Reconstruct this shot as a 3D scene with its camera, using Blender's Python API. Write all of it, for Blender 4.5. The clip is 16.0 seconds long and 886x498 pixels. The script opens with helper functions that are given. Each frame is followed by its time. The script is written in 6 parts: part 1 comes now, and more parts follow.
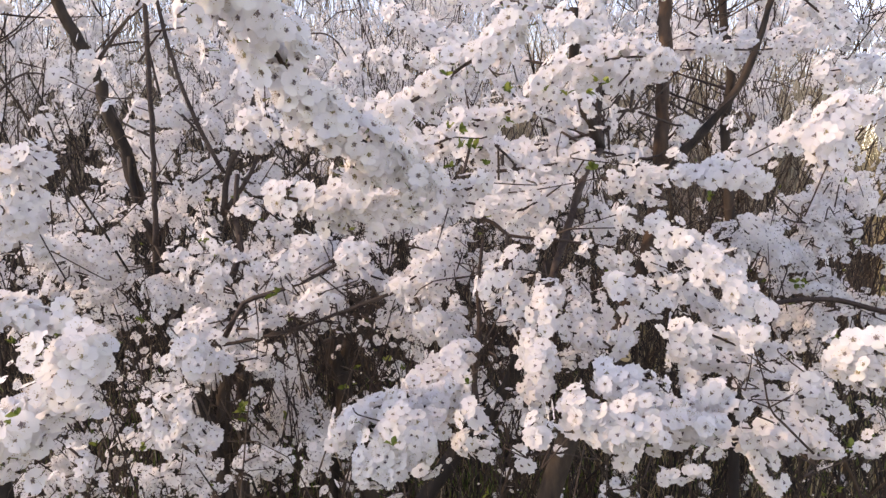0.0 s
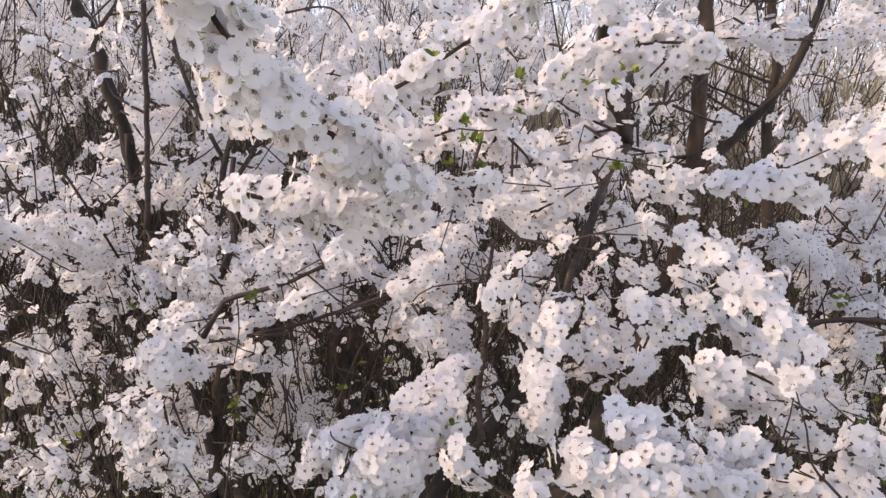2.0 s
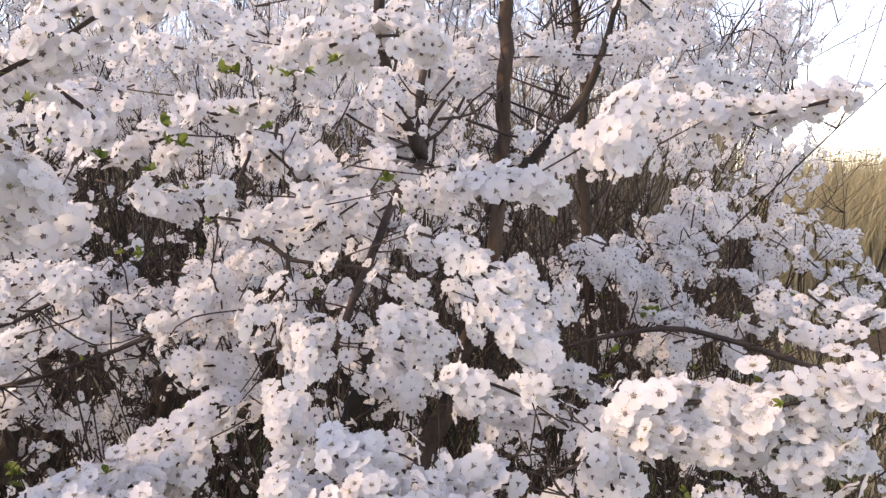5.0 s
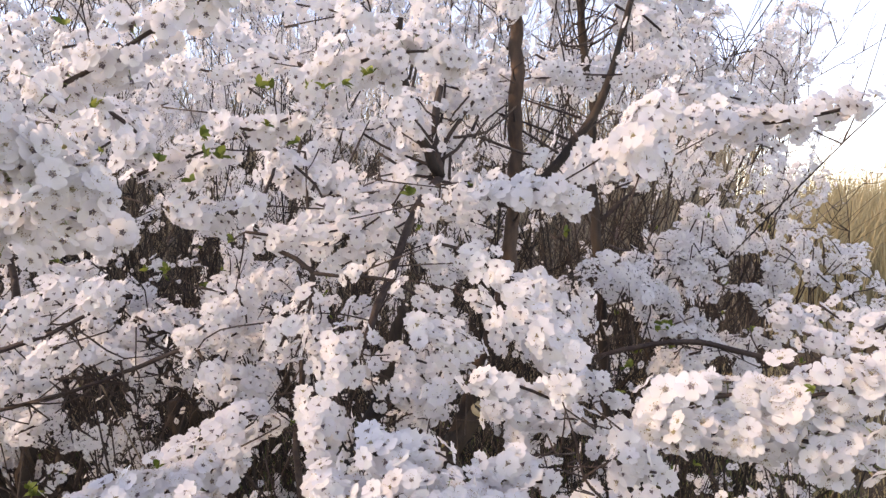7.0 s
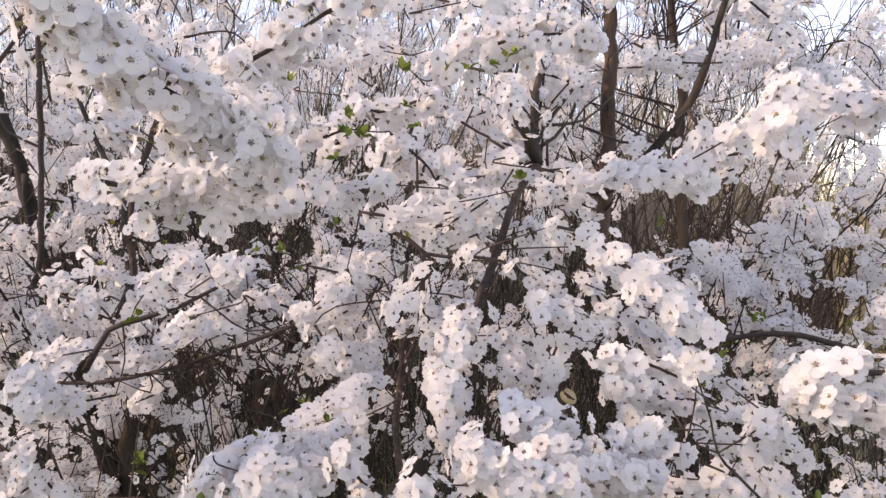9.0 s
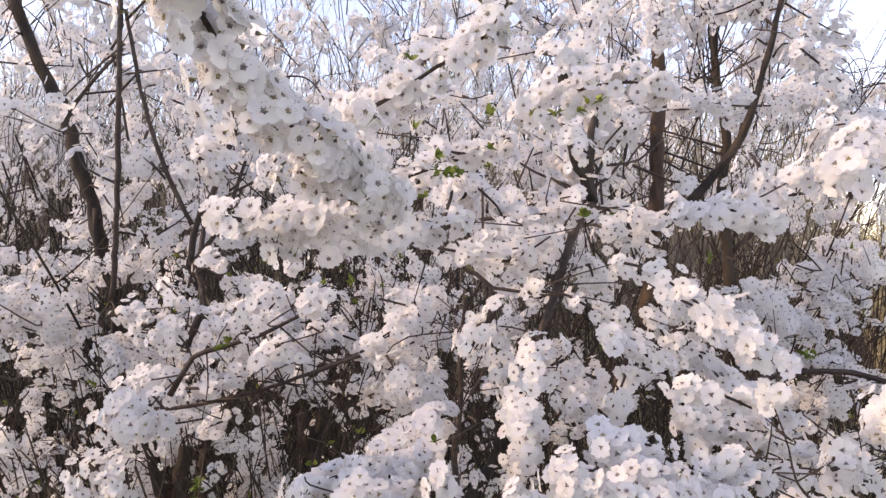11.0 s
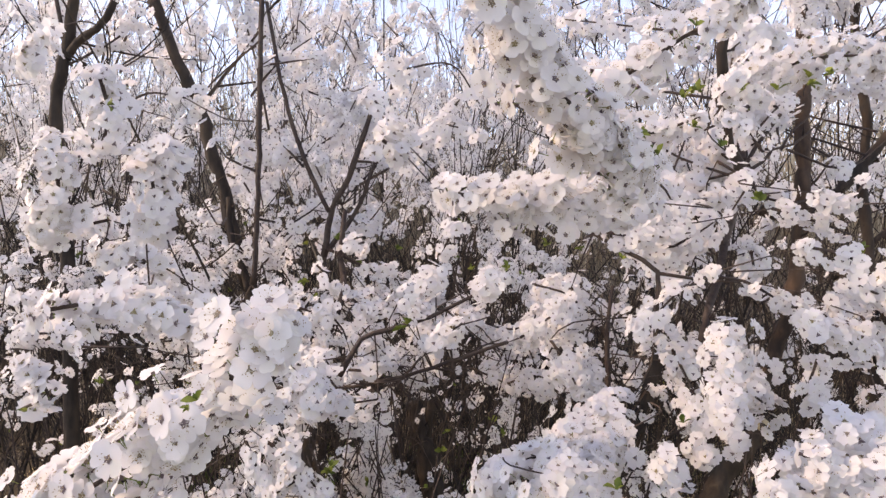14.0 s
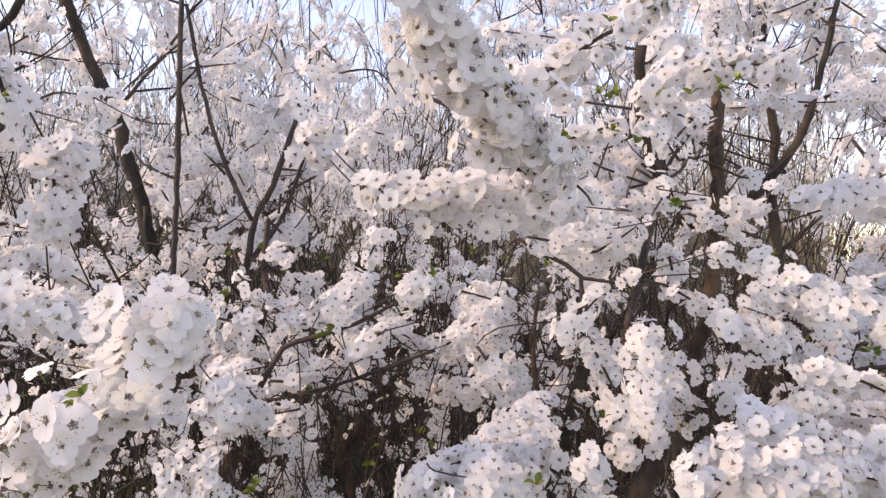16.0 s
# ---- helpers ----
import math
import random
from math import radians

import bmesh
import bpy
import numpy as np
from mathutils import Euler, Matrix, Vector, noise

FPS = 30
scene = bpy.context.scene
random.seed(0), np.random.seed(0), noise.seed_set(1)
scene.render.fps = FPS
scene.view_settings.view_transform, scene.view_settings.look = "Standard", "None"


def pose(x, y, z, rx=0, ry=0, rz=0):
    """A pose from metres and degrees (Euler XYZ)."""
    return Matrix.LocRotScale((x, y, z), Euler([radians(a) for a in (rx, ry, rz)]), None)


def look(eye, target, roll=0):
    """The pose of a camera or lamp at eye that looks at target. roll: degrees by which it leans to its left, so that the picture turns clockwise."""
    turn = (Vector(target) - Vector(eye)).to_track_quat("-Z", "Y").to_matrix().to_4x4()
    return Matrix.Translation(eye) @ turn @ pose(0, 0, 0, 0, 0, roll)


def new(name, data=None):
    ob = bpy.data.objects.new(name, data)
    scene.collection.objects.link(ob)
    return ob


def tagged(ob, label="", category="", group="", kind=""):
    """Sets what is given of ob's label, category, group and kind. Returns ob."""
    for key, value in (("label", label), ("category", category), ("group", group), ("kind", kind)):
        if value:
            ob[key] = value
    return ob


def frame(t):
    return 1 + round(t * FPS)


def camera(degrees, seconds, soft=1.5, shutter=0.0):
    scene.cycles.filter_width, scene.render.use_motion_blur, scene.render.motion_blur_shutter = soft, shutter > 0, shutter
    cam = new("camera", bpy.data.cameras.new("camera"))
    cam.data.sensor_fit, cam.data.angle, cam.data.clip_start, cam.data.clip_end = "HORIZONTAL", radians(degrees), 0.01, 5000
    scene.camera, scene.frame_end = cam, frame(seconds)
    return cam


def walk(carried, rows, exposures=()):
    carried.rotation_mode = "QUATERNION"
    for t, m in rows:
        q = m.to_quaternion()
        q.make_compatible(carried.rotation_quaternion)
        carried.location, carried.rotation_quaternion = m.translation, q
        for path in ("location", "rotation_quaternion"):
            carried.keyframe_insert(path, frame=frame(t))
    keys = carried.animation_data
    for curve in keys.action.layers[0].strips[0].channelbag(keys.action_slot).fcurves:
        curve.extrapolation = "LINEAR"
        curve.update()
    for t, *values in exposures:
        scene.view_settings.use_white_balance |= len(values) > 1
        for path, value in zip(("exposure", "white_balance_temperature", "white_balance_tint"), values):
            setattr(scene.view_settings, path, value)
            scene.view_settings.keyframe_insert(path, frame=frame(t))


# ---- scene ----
cam = camera(65.8, 16.0, soft=1.42)
PATH = [
    (0, (0.006, -0.001, 1.502), (-0.001, 1.981, 1.235), 0.3),
    (0.5, (-0.011, 0.03, 1.522), (-0.063, 2.011, 1.251), 2.2),
    (1, (-0.012, 0.052, 1.533), (-0.093, 2.029, 1.248), 3.1),
    (1.5, (0.015, 0.072, 1.521), (-0.068, 2.047, 1.217), 2.9),
    (2, (0.031, 0.091, 1.512), (-0.047, 2.065, 1.197), 2.4),
    (2.5, (0.049, 0.106, 1.504), (-0.003, 2.08, 1.184), 1.8),
    (3, (0.085, 0.121, 1.495), (0.079, 2.095, 1.175), 1.3),
    (3.5, (0.108, 0.129, 1.493), (0.173, 2.105, 1.191), 1.3),
    (4, (0.132, 0.14, 1.49), (0.273, 2.117, 1.222), 1.4),
    (4.5, (0.155, 0.143, 1.489), (0.347, 2.121, 1.265), 1.2),
    (5.75, (0.176, 0.139, 1.481), (0.43, 2.122, 1.314), 0.75),
    (7, (0.146, 0.127, 1.471), (0.37, 2.111, 1.356), 0.3),
    (7.5, (0.121, 0.126, 1.468), (0.31, 2.114, 1.348), 0.6),
    (8, (0.104, 0.123, 1.463), (0.26, 2.113, 1.337), 0.8),
    (8.5, (0.093, 0.117, 1.461), (0.209, 2.11, 1.332), 0.9),
    (9, (0.079, 0.114, 1.455), (0.155, 2.108, 1.329), 1.0),
    (9.5, (0.064, 0.108, 1.454), (0.104, 2.105, 1.353), 1.3),
    (12, (-0.015, 0.07, 1.452), (-0.039, 2.069, 1.448), 1.4),
    (12.5, (-0.043, 0.071, 1.448), (-0.112, 2.07, 1.435), 1.5),
    (13, (-0.069, 0.078, 1.437), (-0.188, 2.074, 1.415), 1.6),
    (13.5, (-0.09, 0.084, 1.433), (-0.24, 2.078, 1.401), 1.7),
    (14, (-0.098, 0.08, 1.436), (-0.261, 2.073, 1.398), 1.7),
    (14.5, (-0.092, 0.078, 1.434), (-0.238, 2.072, 1.393), 1.6),
    (15, (-0.08, 0.09, 1.426), (-0.192, 2.086, 1.387), 1.5),
    (15.5, (-0.089, 0.087, 1.424), (-0.154, 2.086, 1.406), 1.7),
    (16, (-0.09, 0.089, 1.423), (-0.057, 2.089, 1.44), 1.5),
]
walk(cam, [(t, look(eye, target, roll)) for t, eye, target, roll in PATH], exposures=((0.0, 1.93, 10400, 29.0),))

# ---- light ----
SUN_AZ, SUN_EL = 84.0, 36.0          # degrees to the left of straight behind the first view, and above the horizon
_a, _e = radians(SUN_AZ), radians(SUN_EL)
SUN_DIR = Vector((-math.sin(_a) * math.cos(_e), -math.cos(_a) * math.cos(_e), math.sin(_e)))
world = bpy.data.worlds.new("sky")
scene.world = world
world.use_nodes = True
wn = world.node_tree
sky = wn.nodes.new("ShaderNodeTexSky")
sky.sky_type = "NISHITA"
sky.sun_disc = False
sky.sun_elevation = radians(SUN_EL)
sky.sun_rotation = math.atan2(SUN_DIR.x, SUN_DIR.y)
sky.altitude, sky.air_density, sky.dust_density, sky.ozone_density = 100, 0.68, 0.0, 2.0
wn.nodes["Background"].inputs["Strength"].default_value = 0.15
wn.links.new(sky.outputs[0], wn.nodes["Background"].inputs["Color"])
sun = new("sun", bpy.data.lights.new("sun", "SUN"))
sun.data.energy, sun.data.angle, sun.data.color = 0.86, radians(5.0), (1.0, 0.92, 0.78)
sun.matrix_world = look(SUN_DIR * 20, (0, 0, 0))


# ---- materials ----
def material(name):
    m = bpy.data.materials.new(name)
    m.use_nodes = True
    return m, m.node_tree.nodes, m.node_tree.links, m.node_tree.nodes["Principled BSDF"]


def ramp(nodes, *stops):
    r = nodes.new("ShaderNodeValToRGB")
    while len(r.color_ramp.elements) < len(stops):
        r.color_ramp.elements.new(0.5)
    for e, (p, c) in zip(r.color_ramp.elements, stops):
        e.position, e.color = p, (*c, 1)
    return r


def thin_material(name, stops, translucency, rough):
    """Petals and leaves: each piece its own tint, with light passing through."""
    m, n, l, b = material(name)
    geo, info, add = n.new("ShaderNodeNewGeometry"), n.new("ShaderNodeObjectInfo"), n.new("ShaderNodeMath")
    add.operation = "ADD"
    frac = n.new("ShaderNodeMath")
    frac.operation = "FRACT"
    l.new(geo.outputs["Random Per Island"], add.inputs[0])
    l.new(info.outputs["Random"], add.inputs[1])
    l.new(add.outputs[0], frac.inputs[0])
    r = ramp(n, *stops)
    l.new(frac.outputs[0], r.inputs[0])
    tex, coord = n.new("ShaderNodeTexNoise"), n.new("ShaderNodeTexCoord")
    tex.inputs["Scale"].default_value = 160
    tex.inputs["Detail"].default_value = 3
    l.new(coord.outputs["Object"], tex.inputs["Vector"])
    mix = n.new("ShaderNodeMix")
    mix.data_type, mix.blend_type = "RGBA", "MULTIPLY"
    mix.inputs["Factor"].default_value = 0.08
    l.new(r.outputs[0], mix.inputs["A"])
    l.new(tex.outputs[0], mix.inputs["B"])
    l.new(mix.outputs["Result"], b.inputs["Base Color"])
    b.inputs["Roughness"].default_value = rough
    b.inputs["Specular IOR Level"].default_value = 0.25
    tr, sh = n.new("ShaderNodeBsdfTranslucent"), n.new("ShaderNodeMixShader")
    l.new(mix.outputs["Result"], tr.inputs["Color"])
    sh.inputs[0].default_value = translucency
    l.new(b.outputs[0], sh.inputs[1])
    l.new(tr.outputs[0], sh.inputs[2])
    l.new(sh.outputs[0], n["Material Output"].inputs["Surface"])
    return m


def rough_material(name, scale, stops, bump=0.6, rough=0.85, stretch=1.0, fine=6.0, vary=0.25):
    """Bark, soil, straw: two scales of noise for the colour, and a bump."""
    m, n, l, b = material(name)
    coord, mp = n.new("ShaderNodeTexCoord"), n.new("ShaderNodeMapping")
    mp.inputs["Scale"].default_value = (1, 1, stretch)
    l.new(coord.outputs["Object"], mp.inputs["Vector"])
    big, small = n.new("ShaderNodeTexNoise"), n.new("ShaderNodeTexNoise")
    big.inputs["Scale"].default_value, small.inputs["Scale"].default_value = scale, scale * fine
    big.inputs["Detail"].default_value = small.inputs["Detail"].default_value = 5
    l.new(mp.outputs[0], big.inputs["Vector"])
    l.new(mp.outputs[0], small.inputs["Vector"])
    mix = n.new("ShaderNodeMix")
    mix.data_type = "FLOAT"
    mix.inputs[0].default_value = 0.45
    l.new(big.outputs[0], mix.inputs[2])
    l.new(small.outputs[0], mix.inputs[3])
    geo, off = n.new("ShaderNodeNewGeometry"), n.new("ShaderNodeMath")
    off.operation = "MULTIPLY_ADD"
    off.inputs[1].default_value = vary
    l.new(geo.outputs["Random Per Island"], off.inputs[0])
    l.new(mix.outputs[0], off.inputs[2])
    r = ramp(n, *stops)
    l.new(off.outputs[0], r.inputs[0])
    l.new(r.outputs[0], b.inputs["Base Color"])
    bp = n.new("ShaderNodeBump")
    bp.inputs["Strength"].default_value, bp.inputs["Distance"].default_value = bump, 0.004
    l.new(small.outputs[0], bp.inputs["Height"])
    l.new(bp.outputs[0], b.inputs["Normal"])
    b.inputs["Roughness"].default_value = rough
    b.inputs["Specular IOR Level"].default_value = 0.3
    return m


PETAL = thin_material("petal", ((0.0, (0.91, 0.885, 0.89)), (0.5, (0.925, 0.91, 0.905)), (1.0, (0.92, 0.905, 0.865))), 0.56, 0.6)
CALYX = thin_material("calyx", ((0.0, (0.15, 0.115, 0.13)), (0.6, (0.20, 0.155, 0.155)), (1.0, (0.30, 0.25, 0.13))), 0.12, 0.6)
STAMEN = thin_material("stamen", ((0.0, (0.75, 0.68, 0.60)), (1.0, (0.80, 0.78, 0.68))), 0.25, 0.5)
ANTHER = thin_material("anther", ((0.0, (0.36, 0.24, 0.12)), (1.0, (0.50, 0.38, 0.18))), 0.0, 0.6)
STALK = thin_material("stalk", ((0.0, (0.16, 0.22, 0.06)), (1.0, (0.22, 0.26, 0.09))), 0.1, 0.5)
LEAF = thin_material("leaf", ((0.0, (0.07, 0.11, 0.02)), (0.5, (0.15, 0.20, 0.04)), (1.0, (0.32, 0.36, 0.08))), 0.35, 0.45)
# Bark darkened in the base colour to stand for shade among the stems.
BARK = rough_material("bark", 14, ((0.3, (0.008, 0.0065, 0.0055)), (0.55, (0.021, 0.0155, 0.013)), (0.9, (0.085, 0.060, 0.042))), 0.9, 0.8, 0.35)
# Warmer, lighter bark copy for one trunk: its sunlight is put into the colour.
SUNLIT_BARK = rough_material("sunlit_bark", 16, ((0.3, (0.010, 0.007, 0.005)), (0.55, (0.030, 0.019, 0.014)), (0.9, (0.15, 0.092, 0.060))), 0.9, 0.75, 0.35)
TWIG = rough_material("twig_bark", 30, ((0.3, (0.02, 0.013, 0.012)), (0.6, (0.045, 0.03, 0.026)), (0.9, (0.11, 0.08, 0.06))), 0.5, 0.7)
# Stem browns taken near black to carry the thicket's shade; few canes stay pale.
SHADED_BRUSH = rough_material("shaded_brush_stem", 20, ((0.45, (0.010, 0.008, 0.007)), (0.80, (0.032, 0.024, 0.020)), (0.97, (0.085, 0.065, 0.048)), (1.0, (0.34, 0.28, 0.21))), 0.4, 0.8, vary=0.6)
CUT_WOOD = rough_material("sawn_wood", 60, ((0.3, (0.36, 0.25, 0.13)), (0.6, (0.50, 0.38, 0.22)), (0.9, (0.60, 0.48, 0.30))), 0.4, 0.8)
# Paler, greyer than the near twigs: distance haze is put into the colour.
HAZED_TWIG = rough_material("hazed_twig", 8, ((0.45, (0.04, 0.032, 0.03)), (0.75, (0.11, 0.09, 0.08)), (1.0, (0.27, 0.23, 0.20))), 0.3, 0.85, vary=0.5)
SOIL = rough_material("leaf_litter", 9, ((0.3, (0.014, 0.010, 0.008)), (0.55, (0.038, 0.027, 0.019)), (0.8, (0.10, 0.075, 0.045))), 1.0, 0.95, 1.0, 9.0)
STRAW = rough_material("dry_grass", 6, ((0.3, (0.26, 0.21, 0.13)), (0.6, (0.40, 0.34, 0.20)), (0.95, (0.55, 0.48, 0.31))), 0.3, 0.8)
REED = rough_material("bare_reed", 5, ((0.45, (0.16, 0.135, 0.10)), (0.75, (0.33, 0.285, 0.21)), (1.0, (0.52, 0.46, 0.35))), 0.3, 0.85, vary=0.5)
GRASS = rough_material("grass_blade", 12, ((0.3, (0.05, 0.09, 0.02)), (0.6, (0.10, 0.16, 0.035)), (0.9, (0.17, 0.22, 0.06))), 0.3, 0.6)


# ---- mesh helpers ----
def mesh_of(name, verts, faces, mats, index=None, smooth=True):
    me = bpy.data.meshes.new(name)
    me.from_pydata([tuple(v) for v in verts] if not isinstance(verts, np.ndarray) else verts.tolist(), [], faces if isinstance(faces, list) else faces.tolist())
    for m in mats:
        me.materials.append(m)
    if index is not None:
        me.polygons.foreach_set("material_index", np.asarray(index, dtype=np.int32))
    if smooth:
        me.polygons.foreach_set("use_smooth", np.ones(len(me.polygons), dtype=bool))
    me.update()
    return me


def part(name, me, parent, label="", kind=""):
    ob = new(name, me)
    ob.parent = parent
    return tagged(ob, label, kind=kind)


def smooth_line(points, step):
    """A Catmull-Rom line through the points."""
    p = [Vector(q) for q in points]
    p = [p[0] * 2 - p[1]] + p + [p[-1] * 2 - p[-2]]
    out = []
    for i in range(1, len(p) - 2):
        a, b, c, d = p[i - 1:i + 3]
        n = max(2, int((c - b).length / step))
        for k in range(n):
            t = k / n
            out.append(0.5 * ((2 * b) + (c - a) * t + (2 * a - 5 * b + 4 * c - d) * t * t + (3 * b - a - 3 * c + d) * t ** 3))
    out.append(p[-2])
    return out


def tube(verts, faces, line, r0, r1, sides=8, rng=None, knob=0.0, power=1.0):
    """Adds a tapering, slightly knobbly tube along a line."""
    start, n = len(verts), len(line)
    up = Vector((0.31, 0.17, 0.93))
    for i, p in enumerate(line):
        d = (line[min(i + 1, n - 1)] - line[max(i - 1, 0)]).normalized()
        u = d.cross(up)
        u = u.normalized() if u.length > 1e-4 else Vector((1, 0, 0))
        v = d.cross(u)
        r = r0 + (r1 - r0) * (i / max(1, n - 1)) ** power
        if rng and knob:
            r *= 1 + knob * rng.uniform(-1, 1)
        for k in range(sides):
            a = 2 * math.pi * k / sides
            q = r * (1 + (knob * 0.5 * rng.uniform(-1, 1) if rng and knob else 0))
            verts.append(p + u * (q * math.cos(a)) + v * (q * math.sin(a)))
    for i in range(n - 1):
        for k in range(sides):
            a, b = start + i * sides + k, start + i * sides + (k + 1) % sides
            faces.append((a, b, b + sides, a + sides))
    faces.append(tuple(start + k for k in range(sides))[::-1])
    faces.append(tuple(start + (n - 1) * sides + k for k in range(sides)))


# ---- blossom ----
FLOWER = 0.0096       # radius of an open flower


def flower_template(rng, fine):
    """One five-petalled flower, facing +z, its stalk below: verts, triangles, material index."""
    v, f, mi = [], [], []
    cup = rng.uniform(0.14, 0.40) if fine == 2 else rng.uniform(0.10, 0.36)
    rows = (0.10, 0.38, 0.68, 0.90, 1.0) if fine == 2 else (0.10, 0.60, 0.97)
    wide = (0.08, 0.33, 0.48, 0.41, 0.20) if fine == 2 else (0.09, 0.47, 0.37)
    for k in range(5):
        a = 2 * math.pi * k / 5 + rng.uniform(-0.10, 0.10)
        s, lift, twist = rng.uniform(0.92, 1.08), cup + rng.uniform(-0.14, 0.14), rng.uniform(-0.12, 0.12)
        ca, sa, base = math.cos(a), math.sin(a), len(v)
        for j, (rr, w) in enumerate(zip(rows, wide)):
            for side in ((-1, 0, 1) if fine else (-1, 1)):
                x, y = rr * s, side * w * s
                if side == 0 and j == len(rows) - 1:
                    x *= 0.96
                z = lift * (x ** 1.5) * 0.7 + 0.11 * abs(side) * (w / 0.44) - 0.10 * max(0, rr - 0.7) * 3 * (1 - cup) + twist * y
                z += rng.uniform(-0.02, 0.02) * (fine > 0)
                v.append(((x * ca - y * sa) * FLOWER, (x * sa + y * ca) * FLOWER, z * FLOWER))
        c = 3 if fine else 2
        for j in range(len(rows) - 1):
            for q in range(c - 1):
                p = base + j * c + q
                f.append((p, p + c, p + c + 1, p + 1))
                mi.append(0)
    # the dark throat
    base, sides = len(v), 10 if fine == 2 else 6
    v.append((0, 0, 0.13 * FLOWER))
    for k in range(sides):
        a = 2 * math.pi * k / sides
        q = (0.27 if k % 2 else 0.17) if fine == 2 else (0.29 if k % 2 else 0.13)
        v.append((q * FLOWER * math.cos(a), q * FLOWER * math.sin(a), 0.085 * FLOWER))
    for k in range(sides):
        f.append((base, base + 1 + k, base + 1 + (k + 1) % sides))
        mi.append(1)
    # stamens with their anthers
    for k in range((0, 3, 10)[fine]):
        a, q, h = rng.uniform(0, 6.28), rng.uniform(0.16, 0.52), rng.uniform(0.30, 0.62)
        ca, sa, w = math.cos(a), math.sin(a), 0.014 if fine == 2 else 0.02
        base = len(v)
        for x, y, z in ((0.07, -w, 0.1), (0.07, w, 0.1), (q, 0, h)):
            v.append(((x * ca - y * sa) * FLOWER, (x * sa + y * ca) * FLOWER, z * FLOWER))
        f.append((base, base + 1, base + 2))
        mi.append(2)
        t, base = 0.042 if fine == 2 else 0.05, len(v)
        for dx, dy, dz in ((t, 0, -t), (-t * 0.5, t * 0.87, -t), (-t * 0.5, -t * 0.87, -t), (0, 0, t)):
            v.append(((q * ca + dx) * FLOWER, (q * sa + dy) * FLOWER, (h + dz) * FLOWER))
        for tri in ((0, 1, 3), (1, 2, 3), (2, 0, 3)):
            f.append(tuple(base + i for i in tri))
            mi.append(3)
    # cup and stalk
    base, n = len(v), (0, 3, 5)[fine]
    rings = ((0.02, 0.17), (-0.22, 0.12), (-0.34, 0.035), (-0.95, 0.03))
    for z, r in rings:
        for k in range(n):
            a = 2 * math.pi * k / n
            v.append((r * FLOWER * math.cos(a), r * FLOWER * math.sin(a), z * FLOWER))
    for j in range((0, 2, 3)[fine]):
        for k in range(n):
            p, q = base + j * n + k, base + j * n + (k + 1) % n
            f.append((p, p + n, q + n, q))
            mi.append(1 if j == 0 else 4)
    tv = np.array(v)
    tris, ti = [], []
    for face, m in zip(f, mi):
        tris.append(face[:3])
        ti.append(m)
        if len(face) == 4:
            tris.append((face[0], face[2], face[3]))
            ti.append(m)
    return tv, np.array(tris), np.array(ti)


_r = random.Random(11)
FINE = [flower_template(_r, 2) for _ in range(6)]
MIDDLE = [flower_template(_r, 1) for _ in range(8)]
COARSE = [flower_template(_r, 0) for _ in range(6)]


def bud_template(rng):
    """A closed white bud on its cup."""
    v, f, mi = [(0, 0, 0.62)], [], []
    for r, z in ((0.22, 0.5), (0.33, 0.22), (0.2, -0.05), (0.1, -0.22)):
        v += [(r * math.cos(k * 1.2566) * rng.uniform(0.9, 1.1), r * math.sin(k * 1.2566) * rng.uniform(0.9, 1.1), z) for k in range(5)]
    for k in range(5):
        f.append((0, 1 + k, 1 + (k + 1) % 5))
        mi.append(0)
        for j in range(3):
            a, b = 1 + j * 5 + k, 1 + j * 5 + (k + 1) % 5
            f += [(a, a + 5, b + 5), (a, b + 5, b)]
            mi += [0 if j < 2 else 4] * 2
    return np.array(v) * FLOWER, np.array(f), np.array(mi)


def far_template(rng):
    """A flower too far off to tell its inner parts: five cupped petals round a dark middle."""
    v, f, mi = [(0, 0, 0.10)], [], []
    for k in range(5):
        a, h = 1.2566 * k + rng.uniform(-0.12, 0.12), rng.uniform(0.1, 0.4)
        for r, off, z in ((0.15, 0, 0.1), (0.86, -0.60, h), (1.0, 0, h), (0.86, 0.60, h)):
            v.append((r * math.cos(a + off), r * math.sin(a + off), z))
        b = len(v) - 4
        f += [(b, b + 1, b + 2), (b, b + 2, b + 3), (0, b, 1 + (b + 3) % 20)]
        mi += [0, 0, 1]
    return np.array(v) * FLOWER, np.array(f), np.array(mi)


BUDS = [bud_template(_r) for _ in range(3)]
FAR = [far_template(_r) for _ in range(6)]
FLOWER_MATS = (PETAL, CALYX, STAMEN, ANTHER, STALK)
FINE_MESHES = [mesh_of("flower", v, f, FLOWER_MATS, m) for v, f, m in FINE]


def frame_of(normal, spin):
    z = normal.normalized()
    x = z.orthogonal().normalized()
    y = z.cross(x)
    c, s = math.cos(spin), math.sin(spin)
    return Matrix((x * c + y * s, y * c - x * s, z)).transposed()


